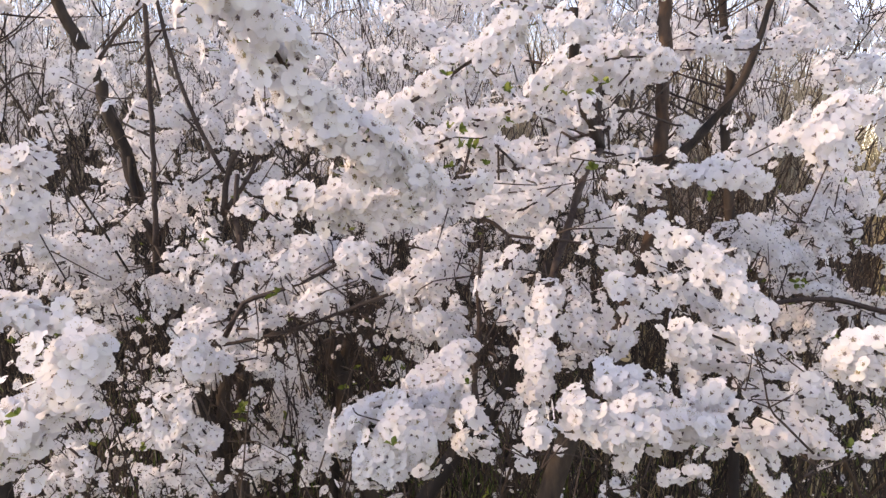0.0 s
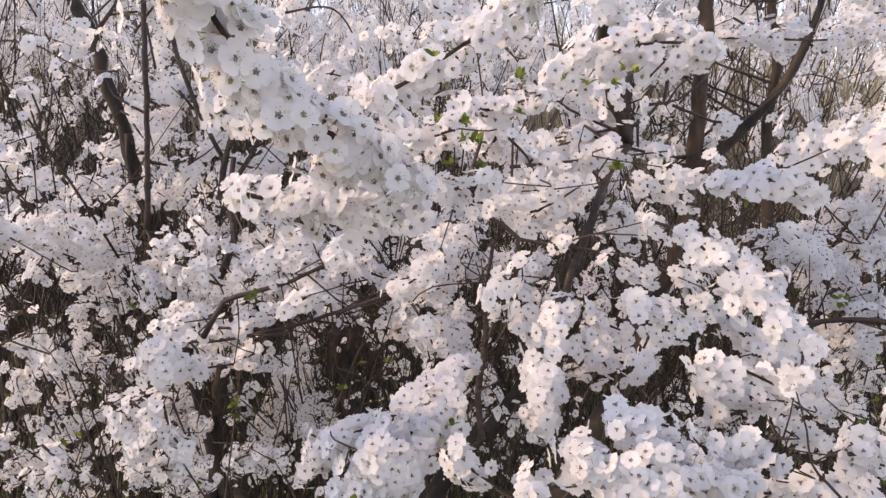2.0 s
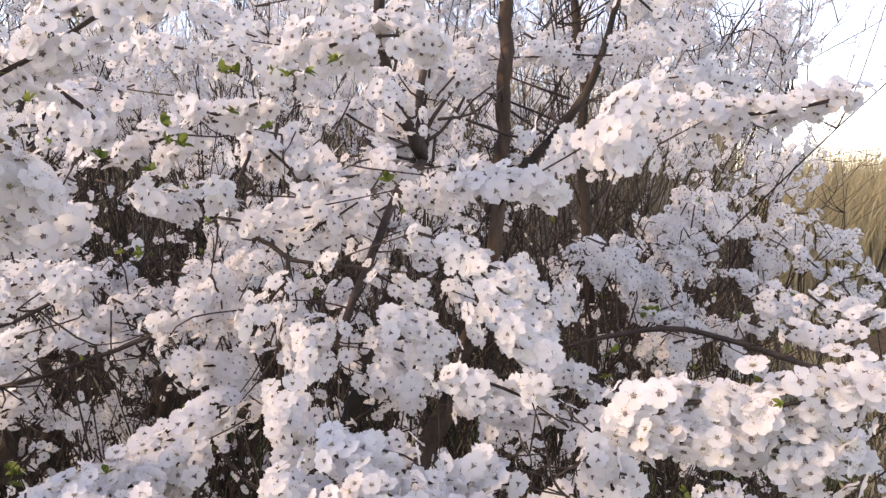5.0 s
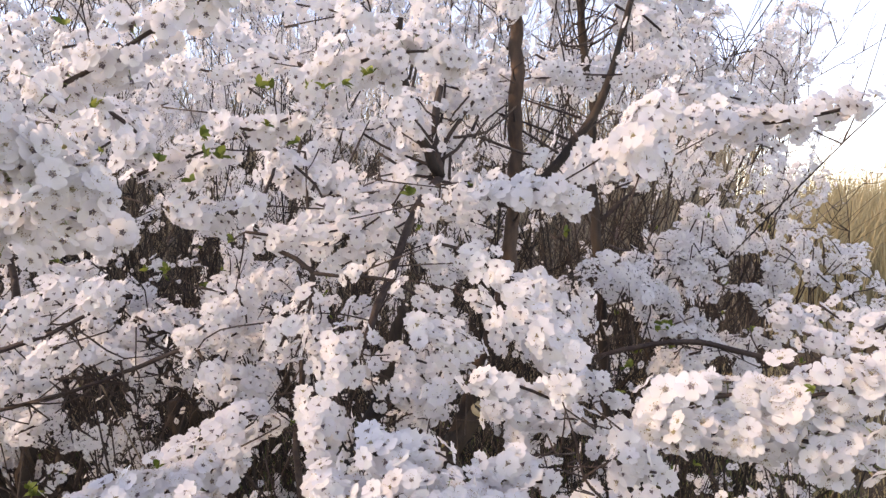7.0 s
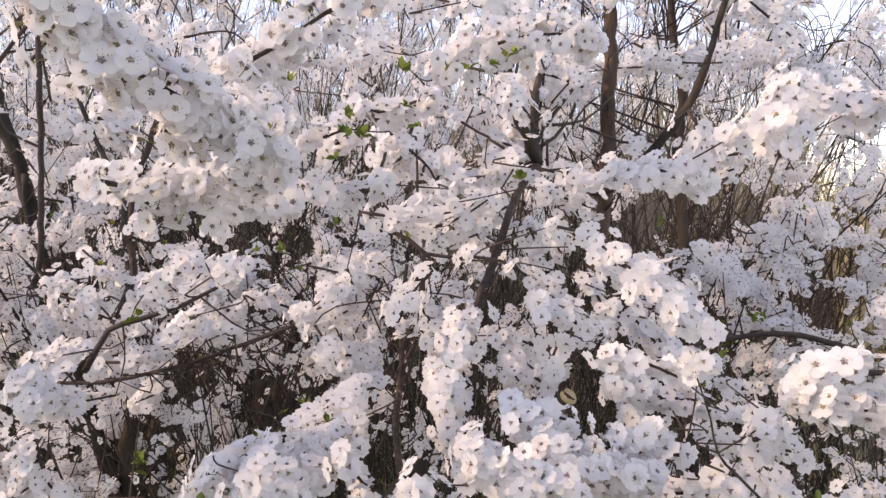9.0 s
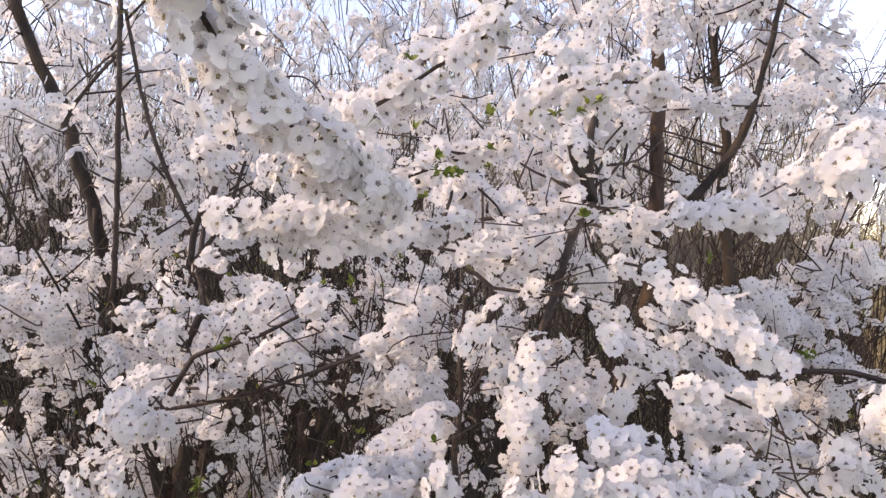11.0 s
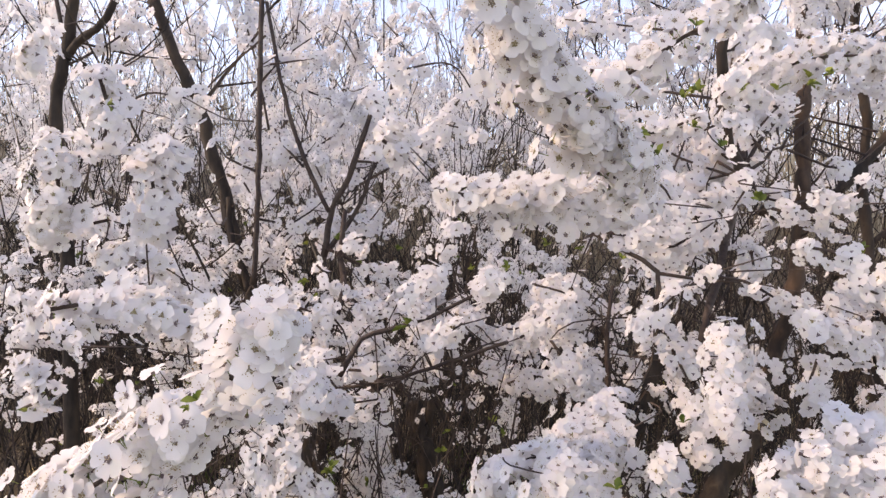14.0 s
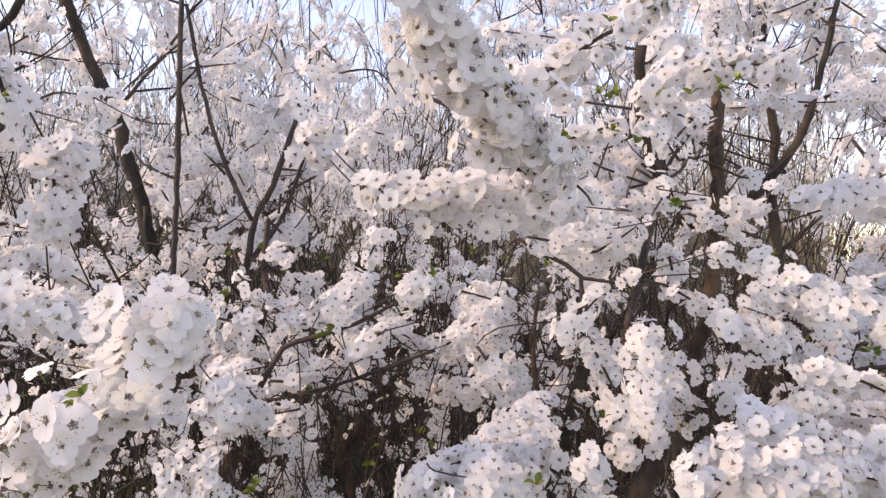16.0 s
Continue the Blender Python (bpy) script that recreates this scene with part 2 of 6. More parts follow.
def join_flowers(name, places, templates, rng):
    """places: (point, normal, size). One mesh."""
    vs, fs, ms, off = [], [], [], 0
    for p, nrm, size in places:
        tv, tf, tm = templates[rng.randrange(len(templates))]
        m = np.array(frame_of(nrm, rng.uniform(0, 6.28))) * size
        vs.append(tv @ m.T + np.array(p))
        fs.append(tf + off)
        ms.append(tm)
        off += len(tv)
    v, f, mi = np.concatenate(vs), np.concatenate(fs), np.concatenate(ms)
    me = bpy.data.meshes.new(name)
    me.vertices.add(len(v))
    me.vertices.foreach_set("co", v.astype(np.float32).ravel())
    me.loops.add(len(f) * 3)
    me.loops.foreach_set("vertex_index", f.astype(np.int32).ravel())
    me.polygons.add(len(f))
    me.polygons.foreach_set("loop_start", np.arange(0, len(f) * 3, 3, dtype=np.int32))
    for m in FLOWER_MATS:
        me.materials.append(m)
    me.polygons.foreach_set("material_index", mi.astype(np.int32))
    me.polygons.foreach_set("use_smooth", np.ones(len(f), dtype=bool))
    me.update(calc_edges=True)
    return me


HOLLOWS = []           # openings in the crown, through which the brush and the sky show


def hollow(r0, a, r1, b):
    """A funnel-shaped opening from a to b."""
    HOLLOWS.append((np.array(a), np.array(b) - np.array(a), r0, r1))


def open_to_view(places):
    """The flowers that do not stand in a hollow."""
    if not places:
        return places
    p = np.array([tuple(q[0]) for q in places])
    keep = np.ones(len(p), dtype=bool)
    for a, d, r0, r1 in HOLLOWS:
        t = np.clip(((p - a) @ d) / (d @ d), 0, 1)
        off = np.linalg.norm(p - a - t[:, None] * d, axis=1)
        ragged = 1 + 0.3 * np.sin(p[:, 0] * 71 + p[:, 2] * 53) * np.sin(p[:, 1] * 61 + p[:, 2] * 37)
        keep &= (off > (r0 + (r1 - r0) * t) * ragged) | (p[:, 1] < a[1] - 0.03)
    if BARE:
        limbs = np.array(BARE)
        off = p[:, None, :] - limbs[None, :, :3]
        along = np.einsum("ijk,jk->ij", off, limbs[:, 3:6])
        away = np.sqrt(np.maximum(0, (off ** 2).sum(axis=2) - along ** 2))
        keep &= ~((along > -0.01) & (along < 0.24) & (away < limbs[None, :, 6] * 1.1 + 0.0075)).any(axis=1)
    # crevices between the tufts
    return [q for q, k in zip(places, keep) if k and (q[0].y < 0.78 or noise.noise(q[0] * 34) + 0.6 * noise.noise(q[0] * 75) > -0.20)]


hollow(0.031, (-0.52, 0.80, 1.48), 0.109, (-1.57, 2.60, 1.61))
hollow(0.025, (-0.44, 0.80, 1.47), 0.088, (-1.31, 2.60, 1.57))
hollow(0.028, (-0.50, 0.80, 1.60), 0.098, (-1.52, 2.60, 2.02))
hollow(0.039, (-0.17, 0.80, 1.22), 0.135, (-0.35, 2.60, 0.69))
hollow(0.028, (-0.12, 0.80, 1.26), 0.096, (-0.18, 2.60, 0.82))
hollow(0.039, (-0.51, 0.80, 1.28), 0.135, (-1.57, 2.60, 0.91))
hollow(0.026, (-0.28, 0.80, 1.20), 0.090, (-0.73, 2.60, 0.62))
hollow(0.022, (-0.09, 0.80, 1.36), 0.075, (-0.07, 2.60, 1.18))
hollow(0.020, (-0.26, 0.80, 1.40), 0.068, (-0.68, 2.60, 1.31))
hollow(0.025, (-0.42, 0.80, 1.18), 0.086, (-1.23, 2.60, 0.54))
hollow(0.019, (0.15, 0.80, 1.35), 0.066, (0.76, 2.60, 1.15))
hollow(0.020, (0.04, 0.80, 1.24), 0.070, (0.37, 2.60, 0.74))
hollow(0.032, (-0.40, 0.80, 1.61), 0.111, (-1.18, 2.60, 2.04))
hollow(0.026, (-0.16, 0.80, 1.62), 0.091, (-0.34, 2.60, 2.10))
hollow(0.022, (0.21, 0.80, 1.54), 0.077, (0.95, 2.60, 1.80))
hollow(0.020, (0.28, 0.80, 1.46), 0.070, (1.21, 2.60, 1.53))
hollow(0.031, (0.34, 0.80, 1.44), 0.116, (0.84, 2.60, 1.32))
hollow(0.026, (0.42, 0.80, 1.48), 0.099, (1.16, 2.60, 1.46))
hollow(0.020, (0.54, 0.80, 1.42), 0.076, (1.60, 2.60, 1.23))
hollow(0.024, (-0.02, 0.80, 1.41), 0.089, (-0.51, 2.60, 1.18))
hollow(0.033, (-0.10, 0.80, 1.30), 0.124, (-0.80, 2.60, 0.78))
hollow(0.027, (0.03, 0.80, 1.20), 0.101, (-0.33, 2.60, 0.39))
hollow(0.022, (0.40, 0.80, 1.36), 0.084, (1.07, 2.60, 1.01))
hollow(0.023, (0.24, 0.80, 1.25), 0.087, (0.48, 2.60, 0.59))
hollow(0.017, (0.14, 0.80, 1.29), 0.063, (0.10, 2.60, 0.76))
hollow(0.017, (0.30, 0.80, 1.58), 0.063, (0.69, 2.60, 1.84))
hollow(0.023, (0.15, 0.80, 1.53), 0.085, (0.14, 2.60, 1.63))
hollow(0.021, (0.36, 0.80, 1.55), 0.077, (0.91, 2.60, 1.73))
hollow(0.028, (0.53, 0.80, 1.19), 0.106, (1.56, 2.60, 0.35))
hollow(0.017, (0.41, 0.80, 1.30), 0.063, (1.13, 2.60, 0.79))
hollow(0.027, (-0.43, 0.80, 1.48), 0.088, (-1.43, 2.60, 1.42))
hollow(0.035, (-0.48, 0.80, 1.58), 0.113, (-1.56, 2.60, 1.76))
hollow(0.029, (-0.09, 0.80, 1.33), 0.093, (-0.32, 2.60, 0.95))
hollow(0.038, (-0.12, 0.80, 1.26), 0.125, (-0.41, 2.60, 0.70))
hollow(0.027, (0.28, 0.80, 1.45), 0.086, (0.89, 2.60, 1.33))
hollow(0.022, (0.41, 0.80, 1.48), 0.072, (1.31, 2.60, 1.42))
hollow(0.037, (0.11, 0.80, 1.12), 0.120, (0.35, 2.60, 0.27))
hollow(0.028, (0.30, 0.80, 1.57), 0.092, (0.97, 2.60, 1.73))
hollow(0.021, (0.25, 0.80, 1.57), 0.067, (0.78, 2.60, 1.73))
hollow(0.026, (-0.26, 0.80, 1.20), 0.084, (-0.86, 2.60, 0.52))
hollow(0.028, (0.50, 0.80, 1.37), 0.092, (1.62, 2.60, 1.08))
hollow(0.028, (0.31, 0.88, 1.59), 0.092, (0.88, 2.60, 1.79))
hollow(0.028, (0.36, 0.88, 1.58), 0.089, (1.05, 2.60, 1.75))
hollow(0.027, (0.42, 0.88, 1.59), 0.087, (1.24, 2.60, 1.78))
hollow(0.017, (0.27, 0.88, 1.57), 0.056, (0.76, 2.60, 1.71))
hollow(0.027, (-0.00, 0.88, 1.56), 0.087, (-0.12, 2.60, 1.69))
hollow(0.019, (-0.03, 0.88, 1.54), 0.062, (-0.20, 2.60, 1.63))
hollow(0.027, (0.31, 0.88, 1.57), 0.087, (0.87, 2.60, 1.84))
hollow(0.019, (0.37, 0.88, 1.57), 0.063, (1.05, 2.60, 1.84))
hollow(0.021, (0.30, 0.88, 1.65), 0.066, (0.83, 2.60, 2.08))
hollow(0.027, (0.36, 0.88, 1.66), 0.086, (1.03, 2.60, 2.13))
hollow(0.031, (0.53, 0.88, 1.67), 0.099, (1.56, 2.60, 2.14))
hollow(0.027, (0.05, 0.88, 1.59), 0.088, (0.01, 2.60, 1.88))
hollow(0.021, (-0.00, 0.88, 1.56), 0.067, (-0.15, 2.60, 1.79))
hollow(0.019, (0.10, 0.88, 1.53), 0.062, (0.18, 2.60, 1.69))
hollow(0.034, (0.33, 0.88, 1.45), 0.109, (0.93, 2.60, 1.43))
hollow(0.029, (0.41, 0.88, 1.46), 0.095, (1.18, 2.60, 1.48))
hollow(0.020, (0.25, 0.88, 1.55), 0.064, (0.67, 2.60, 1.77))
hollow(0.026, (0.27, 0.88, 1.56), 0.083, (1.04, 2.60, 1.83))


LIMB_POINTS = []       # (point, tree) along every limb, from which the twigs spring
BARE = []              # stretches of the limbs that carry no blossom before them: point, way out to the light, radius


def blossom_places(points, radius, density, rng):
    """Flowers all round a twig in lumps: dense tufts with small breaks between them."""
    line = smooth_line(points, 0.012)
    length = sum((b - a).length for a, b in zip(line, line[1:]))
    count = int(density * (2 * math.pi * radius * length + 4 * math.pi * radius ** 2 * 0.6) / 0.00021)
    phase, out = rng.uniform(0, 100), []
    for _ in range(count):
        t = rng.uniform(-0.02, 1.02) * (len(line) - 1)
        i = max(0, min(len(line) - 2, int(t)))
        p = line[i].lerp(line[i + 1], t - i)
        d = (line[i + 1] - line[i]).normalized()
        u = d.orthogonal().normalized()
        w = d.cross(u)
        a = rng.uniform(0, 6.283)
        out_dir = u * math.cos(a) + w * math.sin(a)
        s = t / (len(line) - 1)
        end = math.sqrt(max(0.0, 1 - max(0.0, (abs(s - 0.5) - 0.32) / 0.21) ** 2))
        lump = 0.72 + 0.55 * noise.noise(Vector((phase + s * length / 0.035, math.cos(a) * 0.9, math.sin(a) * 0.9)))
        rr = radius * lump * (0.35 + 0.65 * end) * (0.72 + 0.28 * rng.random())
        if rng.random() < 0.16:
            rr = radius * rng.uniform(1.0, 1.55)
        nrm = out_dir + d * (0.9 * (s - 0.5) * abs(s - 0.5) * 4) + Vector((rng.gauss(0, 0.34) - 0.14, rng.gauss(0, 0.34) - 0.44, rng.gauss(0, 0.34) + 0.24))
        out.append((p + out_dir * rr + d * rng.gauss(0, 0.004), nrm, rng.uniform(0.74, 1.1)))
    return line, out


def connect(verts, faces, base, along, tree, rng):
    """The twig below a spray: to a limb close by, or back and down into the crown."""
    best = min(LIMB_POINTS, key=lambda q: (q[0] - base).length + 0.5 * max(0.0, q[0].z - base.z) + rng.uniform(0.0, 0.12))
    gap = (best[0] - base).length
    if gap < 0.16 and base.y > 0.8:
        far = best[0]
    else:
        near = min(1.0, max(0.3, (base.y - 0.35) * 1.6))
        far = base - along * 0.07 * near + Vector((rng.gauss(0, 0.01) * near, 0.035, -0.012))
    mid = far.lerp(base, 0.5) - along * 0.02 + Vector((rng.gauss(0, 0.01), rng.gauss(0, 0.01), -0.01))
    tube(verts, faces, smooth_line((far, mid, base), 0.02), 0.0006 + 0.0006 * min(1.0, max(0.0, base.y - 0.5) * 2.5), 0.0007, 5, rng, 0.12)


def limb(tree, kind, r0, r1, *points, bark=None):
    rng = random.Random(round(points[0][0] * 1000) * 7 + round(points[-1][2] * 1000))
    line = smooth_line(points, 0.02)
    line = [p + Vector((rng.gauss(0, 1), rng.gauss(0, 1), rng.gauss(0, 1))) * min(r0, r1) * 0.18 for p in line]
    for i, p in enumerate(line):
        if i % 2 == 0:
            LIMB_POINTS.append((p, tree, kind))
        if 0.8 < p.y < 1.5 and noise.noise(p * 6) > 0.0 and (kind == "branch" or p.z > 1.42) and (p.x < 0.3 or p.z < 1.70):
            BARE.append((*p, *(Vector((0.03, 0.1, 1.46)) - p).normalized(), r0 + (r1 - r0) * i / len(line)))
    v, f = [], []
    tube(v, f, line, r0, r1, 10 if max(r0, r1) > 0.008 else 7, rng, 0.10)
    # short bare spurs
    for _ in range(int(len(line) / 5)):
        i = rng.randrange(1, len(line) - 1)
        d = Vector((rng.gauss(0, 1), rng.gauss(0, 1), rng.gauss(0.6, 0.8))).normalized()
        n = rng.uniform(0.015, 0.06) * min(1.0, max(0.18, (line[i].y - 0.45) * 2))
        tube(v, f, [line[i], line[i] + d * n * 0.5, line[i] + d * n + Vector((0, 0, n * 0.2))], min(r0, r1) * 0.35, 0.0009, 5)
    if kind == "trunk":
        low = min(points, key=lambda q: q[2])
        r = r1 if low is points[-1] else r0
        other = points[-2] if low is points[-1] else points[1]
        slope = (Vector(low) - Vector(other)).normalized()
        reach = min(1.6, (low[2] + 0.03) / max(0.35, -slope.z))
        foot = Vector((low[0] + slope.x * reach * 0.8, low[1] + slope.y * reach * 0.5 + 0.08, -0.03))
        tube(v, f, smooth_line((Vector(low) + Vector((0, 0, 0.02)), Vector(low).lerp(foot, 0.5) + Vector((rng.uniform(-0.03, 0.03), 0, 0)), foot), 0.06), r, r * 1.2, 10, rng, 0.07)
    return part(kind, mesh_of(kind, v, f, [bark or (BARK if max(r0, r1) > 0.007 else TWIG)]), tree)


def cut_end(tree, r, at, axis):
    """The pale sawn face of a cut-back limb: a slightly domed, uneven disc with a rim."""
    rng = random.Random(4)
    m = frame_of(Vector(axis), 0.3)
    v, f, sides = [Vector((0, 0, 0.0022))], [], 14
    for rr, z in ((0.55, 0.002), (0.93, 0.001), (1.0, -0.003)):
        v += [Vector((math.cos(6.2832 * k / sides) * r * rr * rng.uniform(0.94, 1.04), math.sin(6.2832 * k / sides) * r * rr * rng.uniform(0.94, 1.04), z)) for k in range(sides)]
    f += [(0, 1 + k, 1 + (k + 1) % sides) for k in range(sides)]
    for j in range(2):
        f += [(1 + j * sides + k, 1 + (j + 1) * sides + k, 1 + (j + 1) * sides + (k + 1) % sides, 1 + j * sides + (k + 1) % sides) for k in range(sides)]
    part("sawn_face", mesh_of("sawn_face", [m @ q + Vector(at) for q in v], f, [CUT_WOOD]), tree, "pale sawn end of a cut-back limb")


def spray(tree, radius, single, density, grown, *points):
    """A twig packed with flowers; near ones carry each flower as a piece of its own, the far, loose ones branch into fine shoots."""
    rng = random.Random(round(points[0][0] * 1000) * 13 + round(points[0][2] * 1000) * 5 + round(points[-1][0] * 1000))
    v, f = [], []
    if radius > 0.027 and points[0][1] > 1.25:
        line, places = smooth_line(points, 0.03), []
        for _ in range(int(4 + 130 * radius)):
            p = rng.choice(line) + Vector((rng.gauss(0, 0.45), rng.gauss(0, 0.45), rng.gauss(0, 0.45) - 0.4)) * radius
            d = Vector((rng.gauss(0, 0.6), rng.gauss(0, 0.5), rng.uniform(0.2, 1.2))).normalized()
            n = radius * rng.uniform(1.6, 3.2)
            shoot = (p, p + d * n * 0.5 + Vector((rng.gauss(0, 0.006), rng.gauss(0, 0.006), 0)), p + d * n)
            tube(v, f, smooth_line((p - d * 0.05 - Vector((0, 0, 0.03)),) + shoot, 0.05), 0.0016, 0.0008, 4)
            places += blossom_places(shoot, rng.uniform(0.008, 0.015), 0.8 * density, rng)[1]
    else:
        line, places = blossom_places(points, radius, density * (1.12 if single or points[0][1] < 0.82 else 1.5), rng)
    if not single and points[0][1] > 0.82:
        grown *= 0.84 if points[0][1] < 1.2 else 0.94
    places = [(p, nrm, size * grown) for p, nrm, size in places]
    if not single:
        places = open_to_view(places)
    tube(v, f, line, 0.0019, 0.0011, 5, rng, 0.15)
    ends = sorted((line[0], line[-1]), key=lambda e: min((q[0] - e).length for q in LIMB_POINTS))
    along = (line[1] - line[0]).normalized() if ends[0] is line[0] else (line[-2] - line[-1]).normalized()
    if not single:
        connect(v, f, ends[0], along, tree, rng)
    twig = part("blossom_spray", mesh_of("blossom_spray", v, f, [TWIG]), tree, "twig packed with white plum blossom")
    if single:
        for p, nrm, size in places:
            ob = new("flower", FINE_MESHES[rng.randrange(len(FINE_MESHES))])
            ob.matrix_world = Matrix.Translation(p) @ frame_of(nrm, rng.uniform(0, 6.28)).to_4x4() @ Matrix.Diagonal((size, size, size, 1))
            ob.parent = twig
    elif places:
        part("blossom", join_flowers("blossom", places, MIDDLE if line[0].y < 0.82 else COARSE if line[0].y < 1.2 else FAR, rng), twig, kind="stuff")


def tree_of(x, y, label):
    ob = new("plum_tree")
    ob.location = (0, 0, 0)
    return tagged(ob, label, "tree", "flowering plum thicket")


# ---- ground and distance ----
def ground():
    rng = random.Random(3)
    xs = [-400, -120, -40, -14, -7] + [-4 + 0.25 * i for i in range(33)] + [7, 14, 40, 120, 400]
    ys = [-400, -80, -20, -6] + [-2 + 0.25 * i for i in range(41)] + [12, 18, 30, 60, 140, 500, 1500]
    v = []
    for y in ys:
        for x in xs:
            near = abs(x) < 7 and -6 < y < 12
            v.append((x, y, 0.05 * noise.noise(Vector((x * 0.8, y * 0.8, 0))) + 0.02 * noise.noise(Vector((x * 3, y * 3, 4))) if near else 0.0))
    n = len(xs)
    f = [(j * n + i, j * n + i + 1, j * n + n + i + 1, j * n + n + i) for j in range(len(ys) - 1) for i in range(n - 1)]
    tagged(new("ground", mesh_of("ground", v, f, [SOIL])), "dark brown earth with leaf litter under the thicket", "ground", kind="structure")


ground()

# ---- the trees ----
left_tree = tree_of(-0.5, 1.3, "white flowering plum tree with many thin dark stems")
middle_tree = tree_of(0.1, 1.2, "white flowering plum tree with dense blossom on dark branches")
right_tree = tree_of(0.7, 1.2, "white flowering plum tree with long blossom sprays at the thicket's edge")

limb(left_tree, "trunk", 0.0085, 0.0125, (-0.815, 1.205, 2.12), (-0.833, 1.200, 1.90), (-0.836, 1.200, 1.816), (-0.842, 1.200, 1.760), (-0.857, 1.200, 1.691), (-0.864, 1.200, 1.629), (-0.850, 1.200, 1.520), (-0.839, 1.200, 1.412), (-0.835, 1.203, 1.267))
limb(left_tree, "branch", 0.0075, 0.0060, (-0.846, 1.200, 1.722), (-0.820, 1.195, 1.748), (-0.787, 1.190, 1.768), (-0.752, 1.188, 1.812))
limb(left_tree, "branch", 0.0042, 0.0026, (-0.847, 1.200, 1.745), (-0.856, 1.198, 1.780), (-0.862, 1.196, 1.818), (-0.880, 1.195, 1.90))
limb(left_tree, "trunk", 0.0100, 0.0128, (-0.829, 1.383, 2.164), (-0.800, 1.380, 1.944), (-0.772, 1.381, 1.845), (-0.734, 1.382, 1.757), (-0.693, 1.383, 1.681), (-0.675, 1.383, 1.615), (-0.651, 1.383, 1.550), (-0.614, 1.383, 1.418), (-0.589, 1.383, 1.330))
limb(left_tree, "branch", 0.0039, 0.0028, (-0.685, 1.383, 1.679), (-0.645, 1.388, 1.738), (-0.587, 1.393, 1.806))
limb(left_tree, "branch", 0.0043, 0.0047, (-0.521, 1.213, 2.085), (-0.509, 1.209, 1.848), (-0.508, 1.207, 1.739), (-0.505, 1.204, 1.583), (-0.505, 1.200, 1.402), (-0.509, 1.199, 1.345))
limb(left_tree, "branch", 0.0033, 0.0038, (-0.499, 1.209, 1.820), (-0.472, 1.209, 1.688), (-0.435, 1.209, 1.575), (-0.385, 1.211, 1.470))
limb(left_tree, "branch", 0.0044, 0.0058, (-0.316, 1.250, 1.670), (-0.360, 1.244, 1.532), (-0.388, 1.241, 1.471), (-0.397, 1.238, 1.395))
limb(left_tree, "branch", 0.0029, 0.0044, (-0.309, 1.249, 1.582), (-0.340, 1.244, 1.484), (-0.391, 1.239, 1.405))
limb(left_tree, "branch", 0.0021, 0.0037, (-0.117, 0.867, 1.373), (-0.175, 0.864, 1.342), (-0.220, 0.863, 1.326), (-0.254, 0.863, 1.314), (-0.277, 0.857, 1.270))
limb(left_tree, "branch", 0.0027, 0.0027, (-0.409, 1.003, 1.220), (-0.331, 1.009, 1.218), (-0.222, 1.017, 1.241), (-0.083, 1.029, 1.292))
limb(middle_tree, "branch", 0.0024, 0.0055, (0.065, 1.073, 1.372), (0.058, 1.063, 1.302), (0.060, 1.051, 1.225), (0.053, 1.039, 1.147), (0.062, 1.030, 1.085))
limb(middle_tree, "trunk", 0.0103, 0.0175, (0.217, 1.351, 1.297), (0.198, 1.349, 1.234), (0.171, 1.345, 1.130), (0.113, 1.338, 1.005), (0.073, 1.334, 0.952))
limb(middle_tree, "trunk", 0.0150, 0.0195, (0.325, 1.2, 1.150), (0.312, 1.2, 1.130), (0.268, 1.201, 1.060), (0.242, 1.198, 1.000))
cut_end(middle_tree, 0.0150, (0.327, 1.193, 1.153), (0.34, -0.60, 0.72))
limb(right_tree, "trunk", 0.0098, 0.0140, (0.400, 1.326, 2.105), (0.398, 1.296, 1.908), (0.398, 1.269, 1.728), (0.393, 1.257, 1.647), (0.390, 1.244, 1.567), (0.383, 1.224, 1.432), (0.368, 1.215, 1.345), (0.343, 1.208, 1.255), (0.300, 1.206, 1.130), (0.250, 1.205, 1.010), bark=SUNLIT_BARK)
limb(right_tree, "branch", 0.0030, 0.0089, (0.647, 1.289, 2.072), (0.599, 1.261, 1.866), (0.541, 1.235, 1.674), (0.492, 1.224, 1.591), (0.423, 1.213, 1.512), (0.373, 1.208, 1.482), (0.314, 1.210, 1.492))
limb(middle_tree, "branch", 0.0074, 0.0072, (0.189, 1.006, 1.712), (0.190, 1.020, 1.660), (0.210, 1.055, 1.590), (0.250, 1.089, 1.516))
limb(middle_tree, "branch", 0.0050, 0.0070, (0.252, 1.109, 1.647), (0.245, 1.102, 1.601), (0.246, 1.094, 1.546), (0.250, 1.089, 1.516))
limb(middle_tree, "branch", 0.0027, 0.0035, (0.299, 1.104, 1.625), (0.265, 1.098, 1.578), (0.246, 1.094, 1.543))
limb(middle_tree, "branch", 0.0020, 0.0031, (0.292, 1.098, 1.579), (0.273, 1.095, 1.555), (0.248, 1.093, 1.539))
limb(middle_tree, "branch", 0.0066, 0.0044, (0.250, 1.089, 1.516), (0.214, 1.034, 1.477), (0.181, 0.973, 1.401), (0.139, 0.909, 1.308))
limb(middle_tree, "branch", 0.0022, 0.0032, (0.012, 0.904, 1.444), (0.047, 0.900, 1.426), (0.087, 0.895, 1.401), (0.083, 0.887, 1.351))
limb(middle_tree, "branch", 0.0016, 0.0022, (0.143, 0.892, 1.393), (0.087, 0.895, 1.400))
